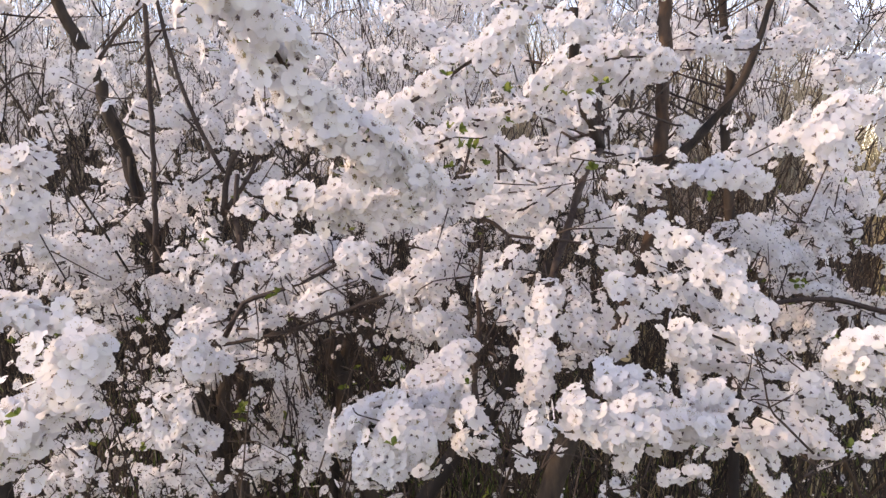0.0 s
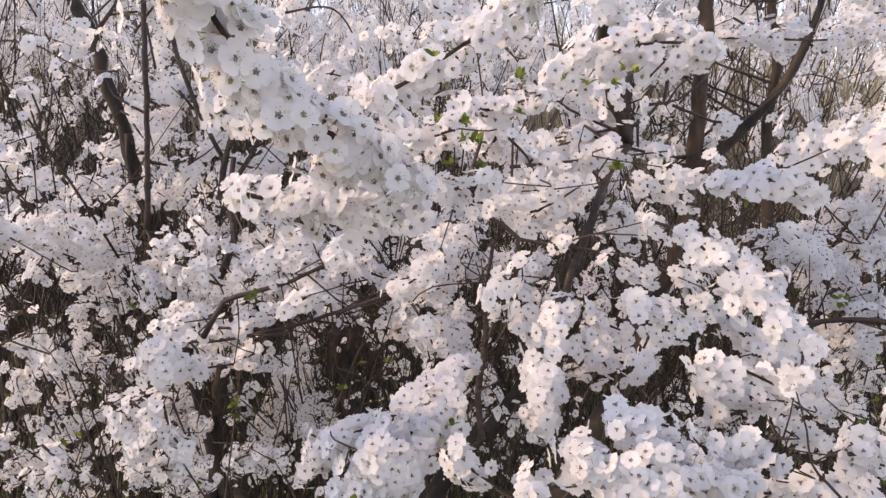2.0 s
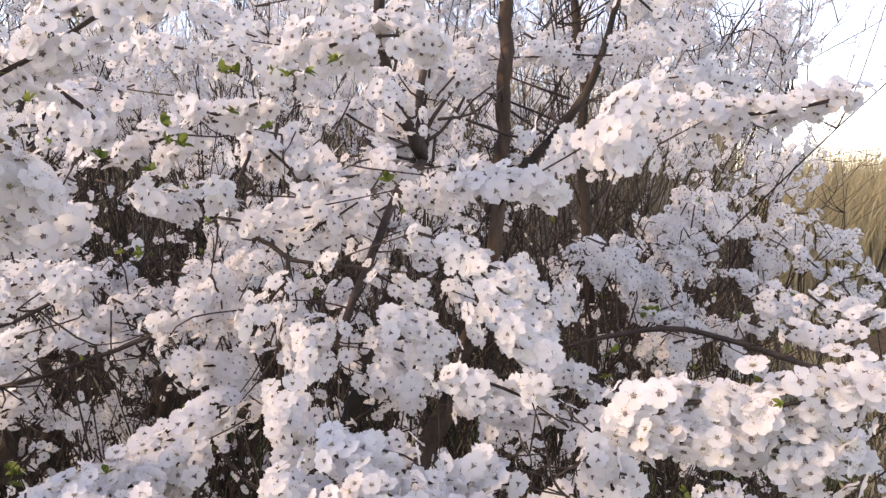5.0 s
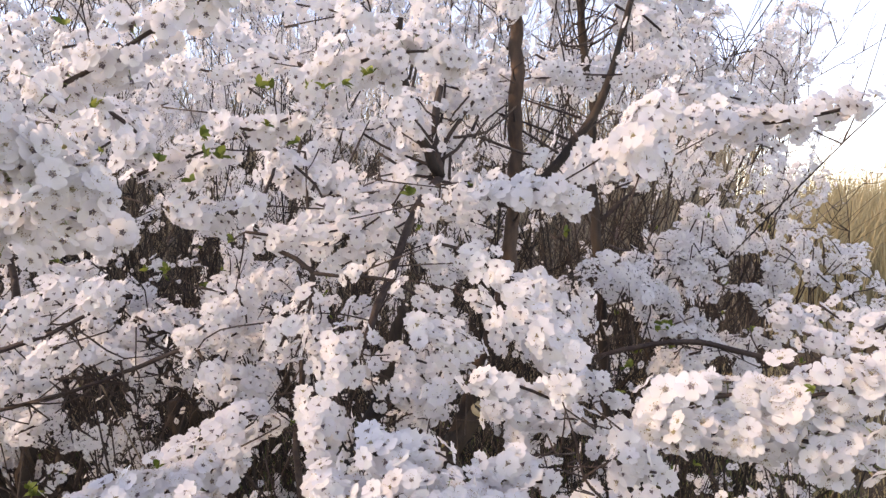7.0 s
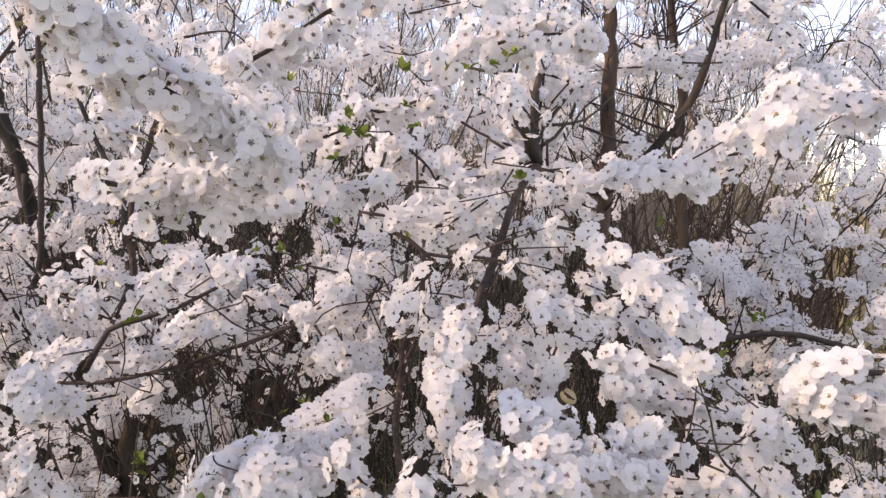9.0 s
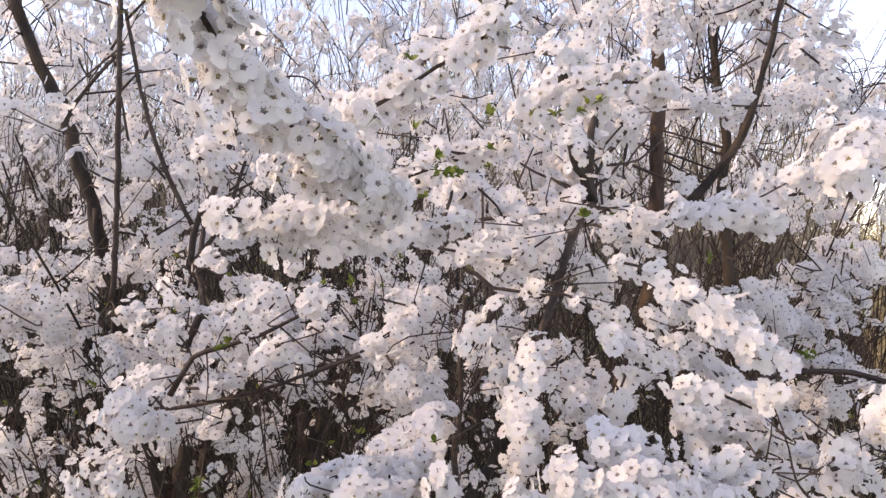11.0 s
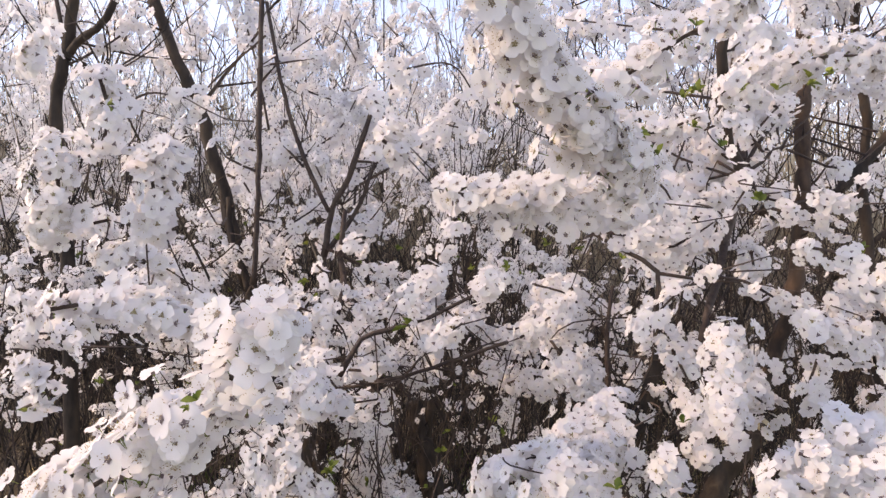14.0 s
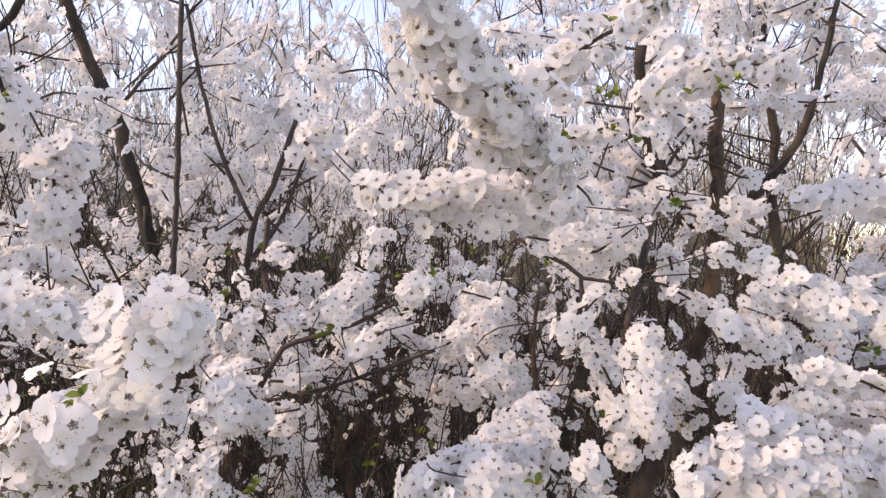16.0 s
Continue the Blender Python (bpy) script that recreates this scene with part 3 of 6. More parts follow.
limb(right_tree, "branch", 0.0034, 0.0054, (0.475, 1.135, 1.240), (0.535, 1.129, 1.257), (0.630, 1.119, 1.272), (0.708, 1.110, 1.258), (0.794, 1.098, 1.233), (0.897, 1.085, 1.199))
limb(middle_tree, "branch", 0.0006, 0.0013, (0.291, 0.614, 1.329), (0.300, 0.609, 1.300), (0.305, 0.605, 1.275), (0.319, 0.602, 1.259), (0.345, 0.598, 1.234))
limb(middle_tree, "branch", 0.0004, 0.0007, (0.243, 0.608, 1.280), (0.277, 0.607, 1.283), (0.305, 0.605, 1.275))
limb(middle_tree, "branch", 0.0004, 0.0007, (0.365, 0.608, 1.307), (0.344, 0.607, 1.297), (0.305, 0.605, 1.275))
limb(middle_tree, "branch", 0.0013, 0.0020, (0.076, 0.945, 1.537), (0.078, 0.942, 1.491), (0.079, 0.939, 1.431))
limb(right_tree, "trunk", 0.0050, 0.0111, (0.604, 1.487, 2.353), (0.576, 1.476, 2.108), (0.570, 1.460, 1.819), (0.592, 1.450, 1.685), (0.586, 1.443, 1.552), (0.597, 1.435, 1.441), (0.603, 1.428, 1.329))
limb(right_tree, "branch", 0.0033, 0.0056, (0.680, 1.430, 1.519), (0.642, 1.433, 1.485), (0.601, 1.435, 1.446))
limb(left_tree, "trunk", 0.0149, 0.0149, (-0.473, 1.447, 1.031), (-0.475, 1.437, 0.957), (-0.478, 1.424, 0.859), (-0.484, 1.411, 0.761))
limb(left_tree, "trunk", 0.0172, 0.0172, (-0.510, 1.686, 0.950), (-0.503, 1.660, 0.781), (-0.508, 1.646, 0.689))
limb(left_tree, "trunk", 0.0110, 0.0130, (-0.253, 1.794, 1.048), (-0.261, 1.783, 0.979), (-0.271, 1.771, 0.895))
limb(left_tree, "trunk", 0.0200, 0.0240, (-0.302, 1.750, 1.026), (-0.272, 1.738, 0.938), (-0.241, 1.723, 0.820))
limb(left_tree, "branch", 0.0041, 0.0058, (-0.344, 1.153, 1.471), (-0.346, 1.141, 1.397), (-0.337, 1.134, 1.348), (-0.357, 1.124, 1.283))
limb(left_tree, "branch", 0.0069, 0.0079, (-0.623, 1.369, 1.501), (-0.606, 1.353, 1.404), (-0.570, 1.342, 1.336), (-0.559, 1.328, 1.248))
limb(middle_tree, "branch", 0.0013, 0.0013, (-0.097, 0.546, 1.529), (-0.077, 0.544, 1.520), (-0.062, 0.542, 1.510))

spray(middle_tree, 0.0225, True, 1.4, 0.90, (-0.128, 0.377, 1.615), (-0.122, 0.407, 1.597), (-0.103, 0.436, 1.570), (-0.084, 0.463, 1.534), (-0.054, 0.493, 1.513), (-0.024, 0.523, 1.497))
spray(middle_tree, 0.0225, True, 1.4, 0.90, (-0.056, 0.505, 1.513), (-0.032, 0.522, 1.488), (-0.007, 0.541, 1.479))
spray(middle_tree, 0.0200, True, 1.4, 0.90, (-0.132, 0.579, 1.467), (-0.099, 0.579, 1.462), (-0.060, 0.578, 1.460), (-0.008, 0.578, 1.456))
spray(middle_tree, 0.0140, True, 1.35, 0.88, (-0.039, 0.545, 1.534), (-0.006, 0.548, 1.554), (0.020, 0.550, 1.573), (0.046, 0.553, 1.589), (0.068, 0.555, 1.620))
spray(middle_tree, 0.0210, True, 1.35, 0.88, (0.094, 0.695, 1.565), (0.130, 0.697, 1.586), (0.166, 0.698, 1.598), (0.203, 0.697, 1.601), (0.225, 0.696, 1.595))
spray(left_tree, 0.0263, False, 1, 1, (-0.456, 1.291, 1.691), (-0.365, 1.283, 1.657), (-0.301, 1.274, 1.614))
spray(middle_tree, 0.0127, False, 1, 1, (-0.065, 0.701, 1.554), (-0.032, 0.696, 1.528), (-0.041, 0.693, 1.510))
spray(middle_tree, 0.0155, False, 1, 1, (-0.097, 1.020, 1.651), (-0.026, 1.016, 1.639), (0.029, 1.017, 1.654))
spray(middle_tree, 0.0103, False, 1, 1, (-0.012, 0.781, 1.493), (0.019, 0.786, 1.535), (0.050, 0.785, 1.536), (0.082, 0.786, 1.547))
spray(middle_tree, 0.0162, False, 1, 1, (0.289, 1.212, 1.664), (0.319, 1.215, 1.690), (0.344, 1.215, 1.695))
spray(right_tree, 0.0213, False, 1, 1, (0.403, 1.161, 1.707), (0.461, 1.155, 1.680), (0.560, 1.152, 1.682), (0.642, 1.153, 1.709))
spray(right_tree, 0.0150, False, 1, 1, (0.585, 0.688, 1.567), (0.550, 0.698, 1.558), (0.515, 0.708, 1.551), (0.478, 0.719, 1.550), (0.430, 0.731, 1.553), (0.407, 0.740, 1.535), (0.373, 0.750, 1.525))
spray(right_tree, 0.0219, False, 1, 1, (0.701, 1.030, 1.615), (0.623, 1.040, 1.634), (0.561, 1.047, 1.630))
spray(right_tree, 0.0173, False, 1, 1, (0.510, 1.029, 1.739), (0.563, 1.020, 1.693), (0.586, 1.016, 1.671))
spray(right_tree, 0.0341, False, 1, 1, (0.990, 1.666, 1.832), (1.068, 1.657, 1.846), (1.121, 1.648, 1.793), (1.094, 1.646, 1.701))
spray(right_tree, 0.0149, False, 1, 1, (0.348, 0.799, 1.555), (0.364, 0.794, 1.528), (0.354, 0.790, 1.501))
spray(middle_tree, 0.0124, False, 1, 1, (0.243, 0.710, 1.479), (0.277, 0.710, 1.487), (0.310, 0.709, 1.488), (0.334, 0.706, 1.474))
spray(middle_tree, 0.0124, False, 1, 1, (0.161, 0.933, 1.536), (0.194, 0.929, 1.511), (0.175, 0.923, 1.472))
spray(middle_tree, 0.0104, False, 1, 1, (0.230, 0.833, 1.493), (0.260, 0.830, 1.479), (0.282, 0.834, 1.505))
spray(middle_tree, 0.0126, False, 1, 1, (0.200, 0.862, 1.477), (0.248, 0.859, 1.463), (0.285, 0.855, 1.449))
spray(middle_tree, 0.0124, False, 1, 1, (-0.029, 0.758, 1.472), (0.012, 0.755, 1.463), (0.053, 0.755, 1.474))
spray(middle_tree, 0.0106, False, 1, 1, (-0.049, 0.742, 1.499), (-0.015, 0.743, 1.512), (0.014, 0.744, 1.523))
spray(middle_tree, 0.0155, False, 1, 1, (0.032, 0.993, 1.502), (0.074, 0.994, 1.517), (0.117, 0.989, 1.490), (0.166, 0.986, 1.484))
spray(middle_tree, 0.0128, False, 1, 1, (0.019, 0.874, 1.446), (0.067, 0.871, 1.441), (0.116, 0.871, 1.448))
spray(right_tree, 0.0230, False, 1, 1, (0.549, 1.253, 1.329), (0.596, 1.256, 1.359), (0.644, 1.251, 1.331), (0.673, 1.245, 1.304))
spray(right_tree, 0.0267, False, 1, 1, (0.713, 1.410, 1.395), (0.755, 1.414, 1.428), (0.820, 1.407, 1.398), (0.851, 1.412, 1.441))
spray(right_tree, 0.0349, False, 1, 1, (0.864, 1.495, 1.322), (0.944, 1.498, 1.358), (1.013, 1.501, 1.393))
spray(right_tree, 0.0285, False, 1, 1, (1.015, 1.612, 1.458), (1.088, 1.616, 1.497), (1.138, 1.608, 1.461))
spray(right_tree, 0.0205, False, 1, 1, (0.911, 1.485, 1.265), (0.980, 1.488, 1.301), (1.049, 1.489, 1.326))
spray(middle_tree, 0.0279, False, 1, 1, (-0.165, 1.479, 1.327), (-0.098, 1.479, 1.340), (-0.009, 1.473, 1.320))
spray(middle_tree, 0.0188, False, 1, 1, (-0.138, 1.102, 1.316), (-0.073, 1.098, 1.301), (-0.009, 1.101, 1.334))
spray(middle_tree, 0.0111, False, 1, 1, (0.129, 0.853, 1.401), (0.171, 0.851, 1.396), (0.202, 0.847, 1.379), (0.232, 0.845, 1.368))
spray(middle_tree, 0.0140, False, 1, 1, (0.189, 0.745, 1.369), (0.221, 0.742, 1.354), (0.242, 0.738, 1.334))
spray(middle_tree, 0.0153, False, 1, 1, (0.259, 0.647, 1.403), (0.286, 0.642, 1.378), (0.304, 0.638, 1.357), (0.300, 0.634, 1.331))
spray(middle_tree, 0.0095, False, 1, 1, (0.232, 0.667, 1.334), (0.264, 0.666, 1.330), (0.297, 0.663, 1.317))
spray(left_tree, 0.0158, False, 1, 1, (-0.349, 0.989, 1.325), (-0.306, 0.989, 1.333), (-0.285, 0.986, 1.319))
spray(left_tree, 0.0183, False, 1, 1, (-0.519, 1.179, 1.278), (-0.484, 1.174, 1.253), (-0.492, 1.169, 1.218))
spray(left_tree, 0.0200, False, 1, 1, (-0.224, 1.077, 1.334), (-0.193, 1.072, 1.304), (-0.216, 1.067, 1.273))
spray(left_tree, 0.0167, False, 1, 1, (-0.266, 1.095, 1.241), (-0.217, 1.093, 1.238))
spray(middle_tree, 0.0198, False, 1, 1, (-0.079, 1.125, 1.214), (-0.045, 1.126, 1.226), (-0.016, 1.123, 1.216))
spray(middle_tree, 0.0180, False, 1, 1, (0.073, 0.899, 1.355), (0.093, 0.874, 1.328), (0.107, 0.848, 1.297), (0.119, 0.822, 1.261), (0.108, 0.799, 1.239), (0.114, 0.776, 1.224))
spray(middle_tree, 0.0131, False, 1, 1, (0.155, 1.102, 1.245), (0.196, 1.104, 1.271))
spray(middle_tree, 0.0143, False, 1, 1, (0.219, 0.899, 1.257), (0.239, 0.895, 1.238), (0.233, 0.892, 1.212))
spray(middle_tree, 0.0090, False, 1, 1, (0.074, 0.523, 1.282), (0.095, 0.523, 1.285))
spray(middle_tree, 0.0094, False, 1, 1, (0.109, 0.554, 1.297), (0.127, 0.553, 1.293), (0.116, 0.551, 1.275))
spray(middle_tree, 0.0107, False, 1, 1, (0.149, 0.594, 1.300), (0.165, 0.595, 1.308), (0.197, 0.593, 1.301))
spray(middle_tree, 0.0159, True, 1.35, 0.9, (0.143, 0.559, 1.271), (0.169, 0.561, 1.286), (0.204, 0.559, 1.279), (0.238, 0.557, 1.273))
spray(middle_tree, 0.0090, False, 1, 1, (0.224, 0.599, 1.281), (0.240, 0.600, 1.290), (0.265, 0.600, 1.295))
spray(middle_tree, 0.0090, False, 1, 1, (0.327, 0.597, 1.288), (0.339, 0.597, 1.292), (0.335, 0.599, 1.308))
spray(right_tree, 0.0104, False, 1, 1, (0.354, 0.639, 1.241), (0.377, 0.636, 1.225))
spray(middle_tree, 0.0094, False, 1, 1, (0.322, 0.686, 1.211), (0.352, 0.684, 1.205))
spray(right_tree, 0.0180, True, 1.7, 0.94, (0.331, 0.552, 1.335), (0.358, 0.543, 1.348), (0.383, 0.534, 1.354), (0.404, 0.524, 1.349), (0.424, 0.516, 1.358), (0.451, 0.506, 1.363), (0.473, 0.498, 1.378))
spray(right_tree, 0.0090, False, 1, 1, (0.432, 0.529, 1.313), (0.450, 0.526, 1.299))
spray(right_tree, 0.0090, False, 1, 1, (0.461, 0.526, 1.317), (0.479, 0.524, 1.324))
spray(right_tree, 0.0374, False, 1, 1, (0.991, 1.336, 1.358), (1.055, 1.326, 1.316), (1.129, 1.319, 1.337))
spray(right_tree, 0.0138, False, 1, 1, (0.640, 0.849, 1.333), (0.691, 0.843, 1.314))
spray(right_tree, 0.0131, False, 1, 1, (0.639, 1.199, 1.274), (0.686, 1.193, 1.269), (0.732, 1.187, 1.242))
spray(right_tree, 0.0155, False, 1, 1, (0.676, 1.192, 1.232), (0.690, 1.188, 1.186))
spray(right_tree, 0.0176, False, 1, 1, (0.712, 0.861, 1.323), (0.758, 0.857, 1.343))
spray(right_tree, 0.0090, False, 1, 1, (0.376, 0.774, 1.254), (0.354, 0.777, 1.265))
spray(right_tree, 0.0090, False, 1, 1, (0.339, 0.618, 1.275), (0.364, 0.616, 1.288))
spray(left_tree, 0.0168, False, 1, 1, (-0.327, 0.840, 1.286), (-0.297, 0.839, 1.281), (-0.272, 0.833, 1.252), (-0.308, 0.831, 1.228))
spray(left_tree, 0.0183, False, 1, 1, (-0.313, 0.827, 1.199), (-0.301, 0.821, 1.164), (-0.282, 0.818, 1.146))
spray(left_tree, 0.0200, True, 1.5, 0.88, (-0.194, 0.374, 1.396), (-0.204, 0.380, 1.384), (-0.220, 0.388, 1.367), (-0.248, 0.396, 1.342), (-0.277, 0.403, 1.319), (-0.311, 0.410, 1.297), (-0.355, 0.416, 1.272))
spray(left_tree, 0.0125, False, 1, 1, (-0.406, 0.515, 1.377), (-0.364, 0.518, 1.384), (-0.326, 0.521, 1.378), (-0.294, 0.523, 1.373))
spray(left_tree, 0.0136, False, 1, 1, (-0.572, 0.812, 1.299), (-0.496, 0.818, 1.301))
spray(left_tree, 0.0124, False, 1, 1, (-0.401, 0.638, 1.492), (-0.382, 0.640, 1.502), (-0.362, 0.641, 1.483))
spray(left_tree, 0.0143, False, 1, 1, (-0.406, 0.657, 1.459), (-0.390, 0.658, 1.430))
spray(left_tree, 0.0153, False, 1, 1, (-0.520, 0.768, 1.397), (-0.485, 0.771, 1.410), (-0.442, 0.774, 1.391))
spray(left_tree, 0.0180, False, 1, 1, (-0.453, 0.656, 1.572), (-0.442, 0.656, 1.532), (-0.451, 0.655, 1.502))
spray(left_tree, 0.0187, True, 1.35, 0.88, (-0.463, 0.604, 1.509), (-0.452, 0.604, 1.464), (-0.465, 0.602, 1.423))
spray(left_tree, 0.0118, False, 1, 1, (-0.499, 0.653, 1.605), (-0.520, 0.651, 1.570))
spray(left_tree, 0.0104, False, 1, 1, (-0.498, 0.750, 1.442), (-0.538, 0.747, 1.432))
spray(left_tree, 0.0186, False, 1, 1, (-0.536, 1.221, 1.517), (-0.511, 1.222, 1.479))
spray(left_tree, 0.0242, False, 1, 1, (-0.445, 1.258, 1.571), (-0.387, 1.264, 1.613), (-0.350, 1.268, 1.683))
spray(left_tree, 0.0217, False, 1, 1, (-0.474, 1.159, 1.703), (-0.402, 1.164, 1.715))
spray(left_tree, 0.0147, False, 1, 1, (-0.224, 0.773, 1.545), (-0.195, 0.774, 1.529))
spray(middle_tree, 0.0234, False, 1, 1, (-0.250, 1.074, 1.676), (-0.176, 1.080, 1.686), (-0.133, 1.082, 1.630))
spray(middle_tree, 0.0193, False, 1, 1, (-0.238, 1.072, 1.528), (-0.190, 1.077, 1.595), (-0.124, 1.082, 1.581))
spray(left_tree, 0.0168, False, 1, 1, (-0.357, 0.958, 1.273), (-0.319, 0.961, 1.267), (-0.304, 0.961, 1.241))
spray(left_tree, 0.0098, False, 1, 1, (-0.296, 0.801, 1.253), (-0.265, 0.804, 1.251), (-0.223, 0.807, 1.258))
spray(left_tree, 0.0151, False, 1, 1, (-0.376, 0.825, 1.203), (-0.359, 0.825, 1.165), (-0.339, 0.826, 1.134))
spray(left_tree, 0.0183, False, 1, 1, (-0.303, 0.830, 1.198), (-0.289, 0.830, 1.161))
spray(left_tree, 0.0161, False, 1, 1, (-0.303, 1.014, 1.349), (-0.271, 1.015, 1.326), (-0.232, 1.018, 1.327))
spray(middle_tree, 0.0151, False, 1, 1, (-0.197, 1.070, 1.281), (-0.165, 1.073, 1.307), (-0.180, 1.070, 1.241))
spray(middle_tree, 0.0172, False, 1, 1, (-0.042, 1.082, 1.319), (-0.000, 1.085, 1.303))
spray(middle_tree, 0.0090, False, 1, 1, (0.026, 0.585, 1.280), (0.043, 0.586, 1.260))
spray(middle_tree, 0.0199, False, 1, 1, (0.274, 0.877, 1.412), (0.306, 0.879, 1.393), (0.351, 0.881, 1.376))
spray(left_tree, 0.0156, False, 1, 1, (-0.400, 0.642, 1.493), (-0.389, 0.638, 1.462), (-0.395, 0.634, 1.436))
spray(left_tree, 0.0223, False, 1, 1, (-0.797, 1.508, 1.489), (-0.723, 1.504, 1.459), (-0.661, 1.506, 1.471))
spray(left_tree, 0.0242, False, 1, 1, (-0.419, 1.217, 1.566), (-0.399, 1.212, 1.527))
spray(left_tree, 0.0133, False, 1, 1, (-0.219, 0.769, 1.531), (-0.194, 0.767, 1.515))
spray(left_tree, 0.0267, False, 1, 1, (-0.605, 1.314, 1.539), (-0.562, 1.311, 1.518), (-0.529, 1.307, 1.486))
spray(left_tree, 0.0254, False, 1, 1, (-0.935, 1.536, 1.703), (-0.836, 1.533, 1.679))
spray(left_tree, 0.0233, False, 1, 1, (-0.747, 1.544, 1.381), (-0.836, 1.544, 1.381))
spray(left_tree, 0.0334, False, 1, 1, (-0.713, 1.164, 1.332), (-0.635, 1.167, 1.352), (-0.567, 1.162, 1.314))
spray(left_tree, 0.0234, False, 1, 1, (-0.372, 0.984, 1.335), (-0.314, 0.982, 1.319), (-0.297, 0.979, 1.294))
spray(left_tree, 0.0242, False, 1, 1, (-0.296, 0.776, 1.283), (-0.276, 0.771, 1.250))
spray(left_tree, 0.0193, False, 1, 1, (-0.354, 0.825, 1.203), (-0.311, 0.821, 1.168), (-0.339, 0.817, 1.143))
spray(left_tree, 0.0219, False, 1, 1, (-0.716, 1.301, 1.224), (-0.645, 1.303, 1.235))
spray(middle_tree, 0.0205, False, 1, 1, (-0.088, 1.075, 1.722), (-0.021, 1.066, 1.685), (0.038, 1.058, 1.664))
spray(middle_tree, 0.0168, False, 1, 1, (-0.014, 1.062, 1.634), (0.030, 1.055, 1.604))
spray(middle_tree, 0.0112, False, 1, 1, (-0.161, 1.017, 1.285), (-0.152, 1.010, 1.241))
spray(middle_tree, 0.0090, False, 1, 1, (0.022, 1.031, 1.285), (0.040, 1.024, 1.240))
spray(left_tree, 0.0094, False, 1, 1, (-0.282, 0.917, 1.266), (-0.243, 0.916, 1.266))
spray(left_tree, 0.0214, False, 1, 1, (-0.597, 1.537, 0.951), (-0.537, 1.528, 0.905), (-0.560, 1.520, 0.845))
spray(middle_tree, 0.0131, False, 1, 1, (0.121, 1.114, 1.318), (0.154, 1.115, 1.335))
spray(middle_tree, 0.0113, False, 1, 1, (0.264, 0.855, 1.379), (0.283, 0.850, 1.349), (0.289, 0.845, 1.319))
spray(right_tree, 0.0143, False, 1, 1, (0.629, 1.290, 1.255), (0.688, 1.290, 1.266), (0.747, 1.291, 1.287))
spray(right_tree, 0.0121, False, 1, 1, (0.600, 1.040, 1.268), (0.631, 1.040, 1.276))
spray(right_tree, 0.0155, False, 1, 1, (0.777, 1.210, 1.227), (0.796, 1.204, 1.190))
spray(right_tree, 0.0172, False, 1, 1, (0.756, 1.093, 1.316), (0.798, 1.088, 1.292))
spray(right_tree, 0.0094, False, 1, 1, (0.418, 0.887, 1.223), (0.471, 0.885, 1.217))
spray(middle_tree, 0.0090, False, 1, 1, (0.265, 0.597, 1.278), (0.278, 0.596, 1.275))
spray(right_tree, 0.0118, False, 1, 1, (0.502, 0.773, 1.156), (0.536, 0.775, 1.174), (0.571, 0.772, 1.164))
spray(left_tree, 0.0224, False, 1, 1, (-0.550, 1.277, 1.263), (-0.485, 1.274, 1.242), (-0.463, 1.268, 1.200))
spray(left_tree, 0.0193, False, 1, 1, (-0.281, 0.975, 1.262), (-0.231, 0.976, 1.270))
spray(left_tree, 0.0177, False, 1, 1, (-0.303, 1.044, 1.180), (-0.259, 1.047, 1.198))
spray(left_tree, 0.0278, False, 1, 1, (-0.558, 1.226, 0.891), (-0.483, 1.228, 0.902), (-0.408, 1.226, 0.881))
spray(left_tree, 0.0110, False, 1, 1, (-0.544, 0.949, 1.080), (-0.511, 0.945, 1.048), (-0.560, 0.943, 1.031))
spray(left_tree, 0.0205, False, 1, 1, (-0.279, 1.336, 0.948), (-0.232, 1.332, 0.914), (-0.278, 1.322, 0.845))
spray(middle_tree, 0.0112, False, 1, 1, (-0.132, 0.850, 1.080), (-0.102, 0.849, 1.073))
spray(left_tree, 0.0160, False, 1, 1, (-0.408, 1.377, 0.881), (-0.360, 1.371, 0.833))
spray(middle_tree, 0.0170, False, 1, 1, (-0.209, 1.028, 1.284), (-0.157, 1.027, 1.276))
spray(middle_tree, 0.0135, False, 1, 1, (-0.134, 1.123, 1.236), (-0.086, 1.121, 1.217))
spray(middle_tree, 0.0142, False, 1, 1, (0.182, 0.901, 1.306), (0.228, 0.900, 1.291))
spray(middle_tree, 0.0090, False, 1, 1, (0.226, 0.604, 1.265), (0.262, 0.606, 1.286))
spray(right_tree, 0.0091, False, 1, 1, (0.327, 0.552, 1.330), (0.360, 0.554, 1.340))
spray(right_tree, 0.0101, False, 1, 1, (0.335, 0.606, 1.281), (0.361, 0.606, 1.276))
spray(right_tree, 0.0118, False, 1, 1, (0.323, 0.946, 1.036), (0.389, 0.949, 1.052))
spray(middle_tree, 0.0118, False, 1, 1, (0.326, 0.666, 1.205), (0.349, 0.662, 1.170))
spray(left_tree, 0.0090, False, 1, 1, (-0.440, 0.552, 1.333), (-0.423, 0.553, 1.313), (-0.443, 0.551, 1.300))
spray(left_tree, 0.0118, False, 1, 1, (-0.656, 1.035, 1.186), (-0.615, 1.038, 1.204))
spray(left_tree, 0.0110, False, 1, 1, (-0.337, 1.010, 1.308), (-0.302, 1.013, 1.294))
spray(left_tree, 0.0234, False, 1, 1, (-0.442, 1.797, 0.931), (-0.355, 1.803, 0.905), (-0.411, 1.797, 0.831))
spray(middle_tree, 0.0168, False, 1, 1, (-0.150, 1.274, 1.292), (-0.100, 1.277, 1.254))
spray(middle_tree, 0.0090, False, 1, 1, (-0.168, 0.799, 1.322), (-0.136, 0.797, 1.343))
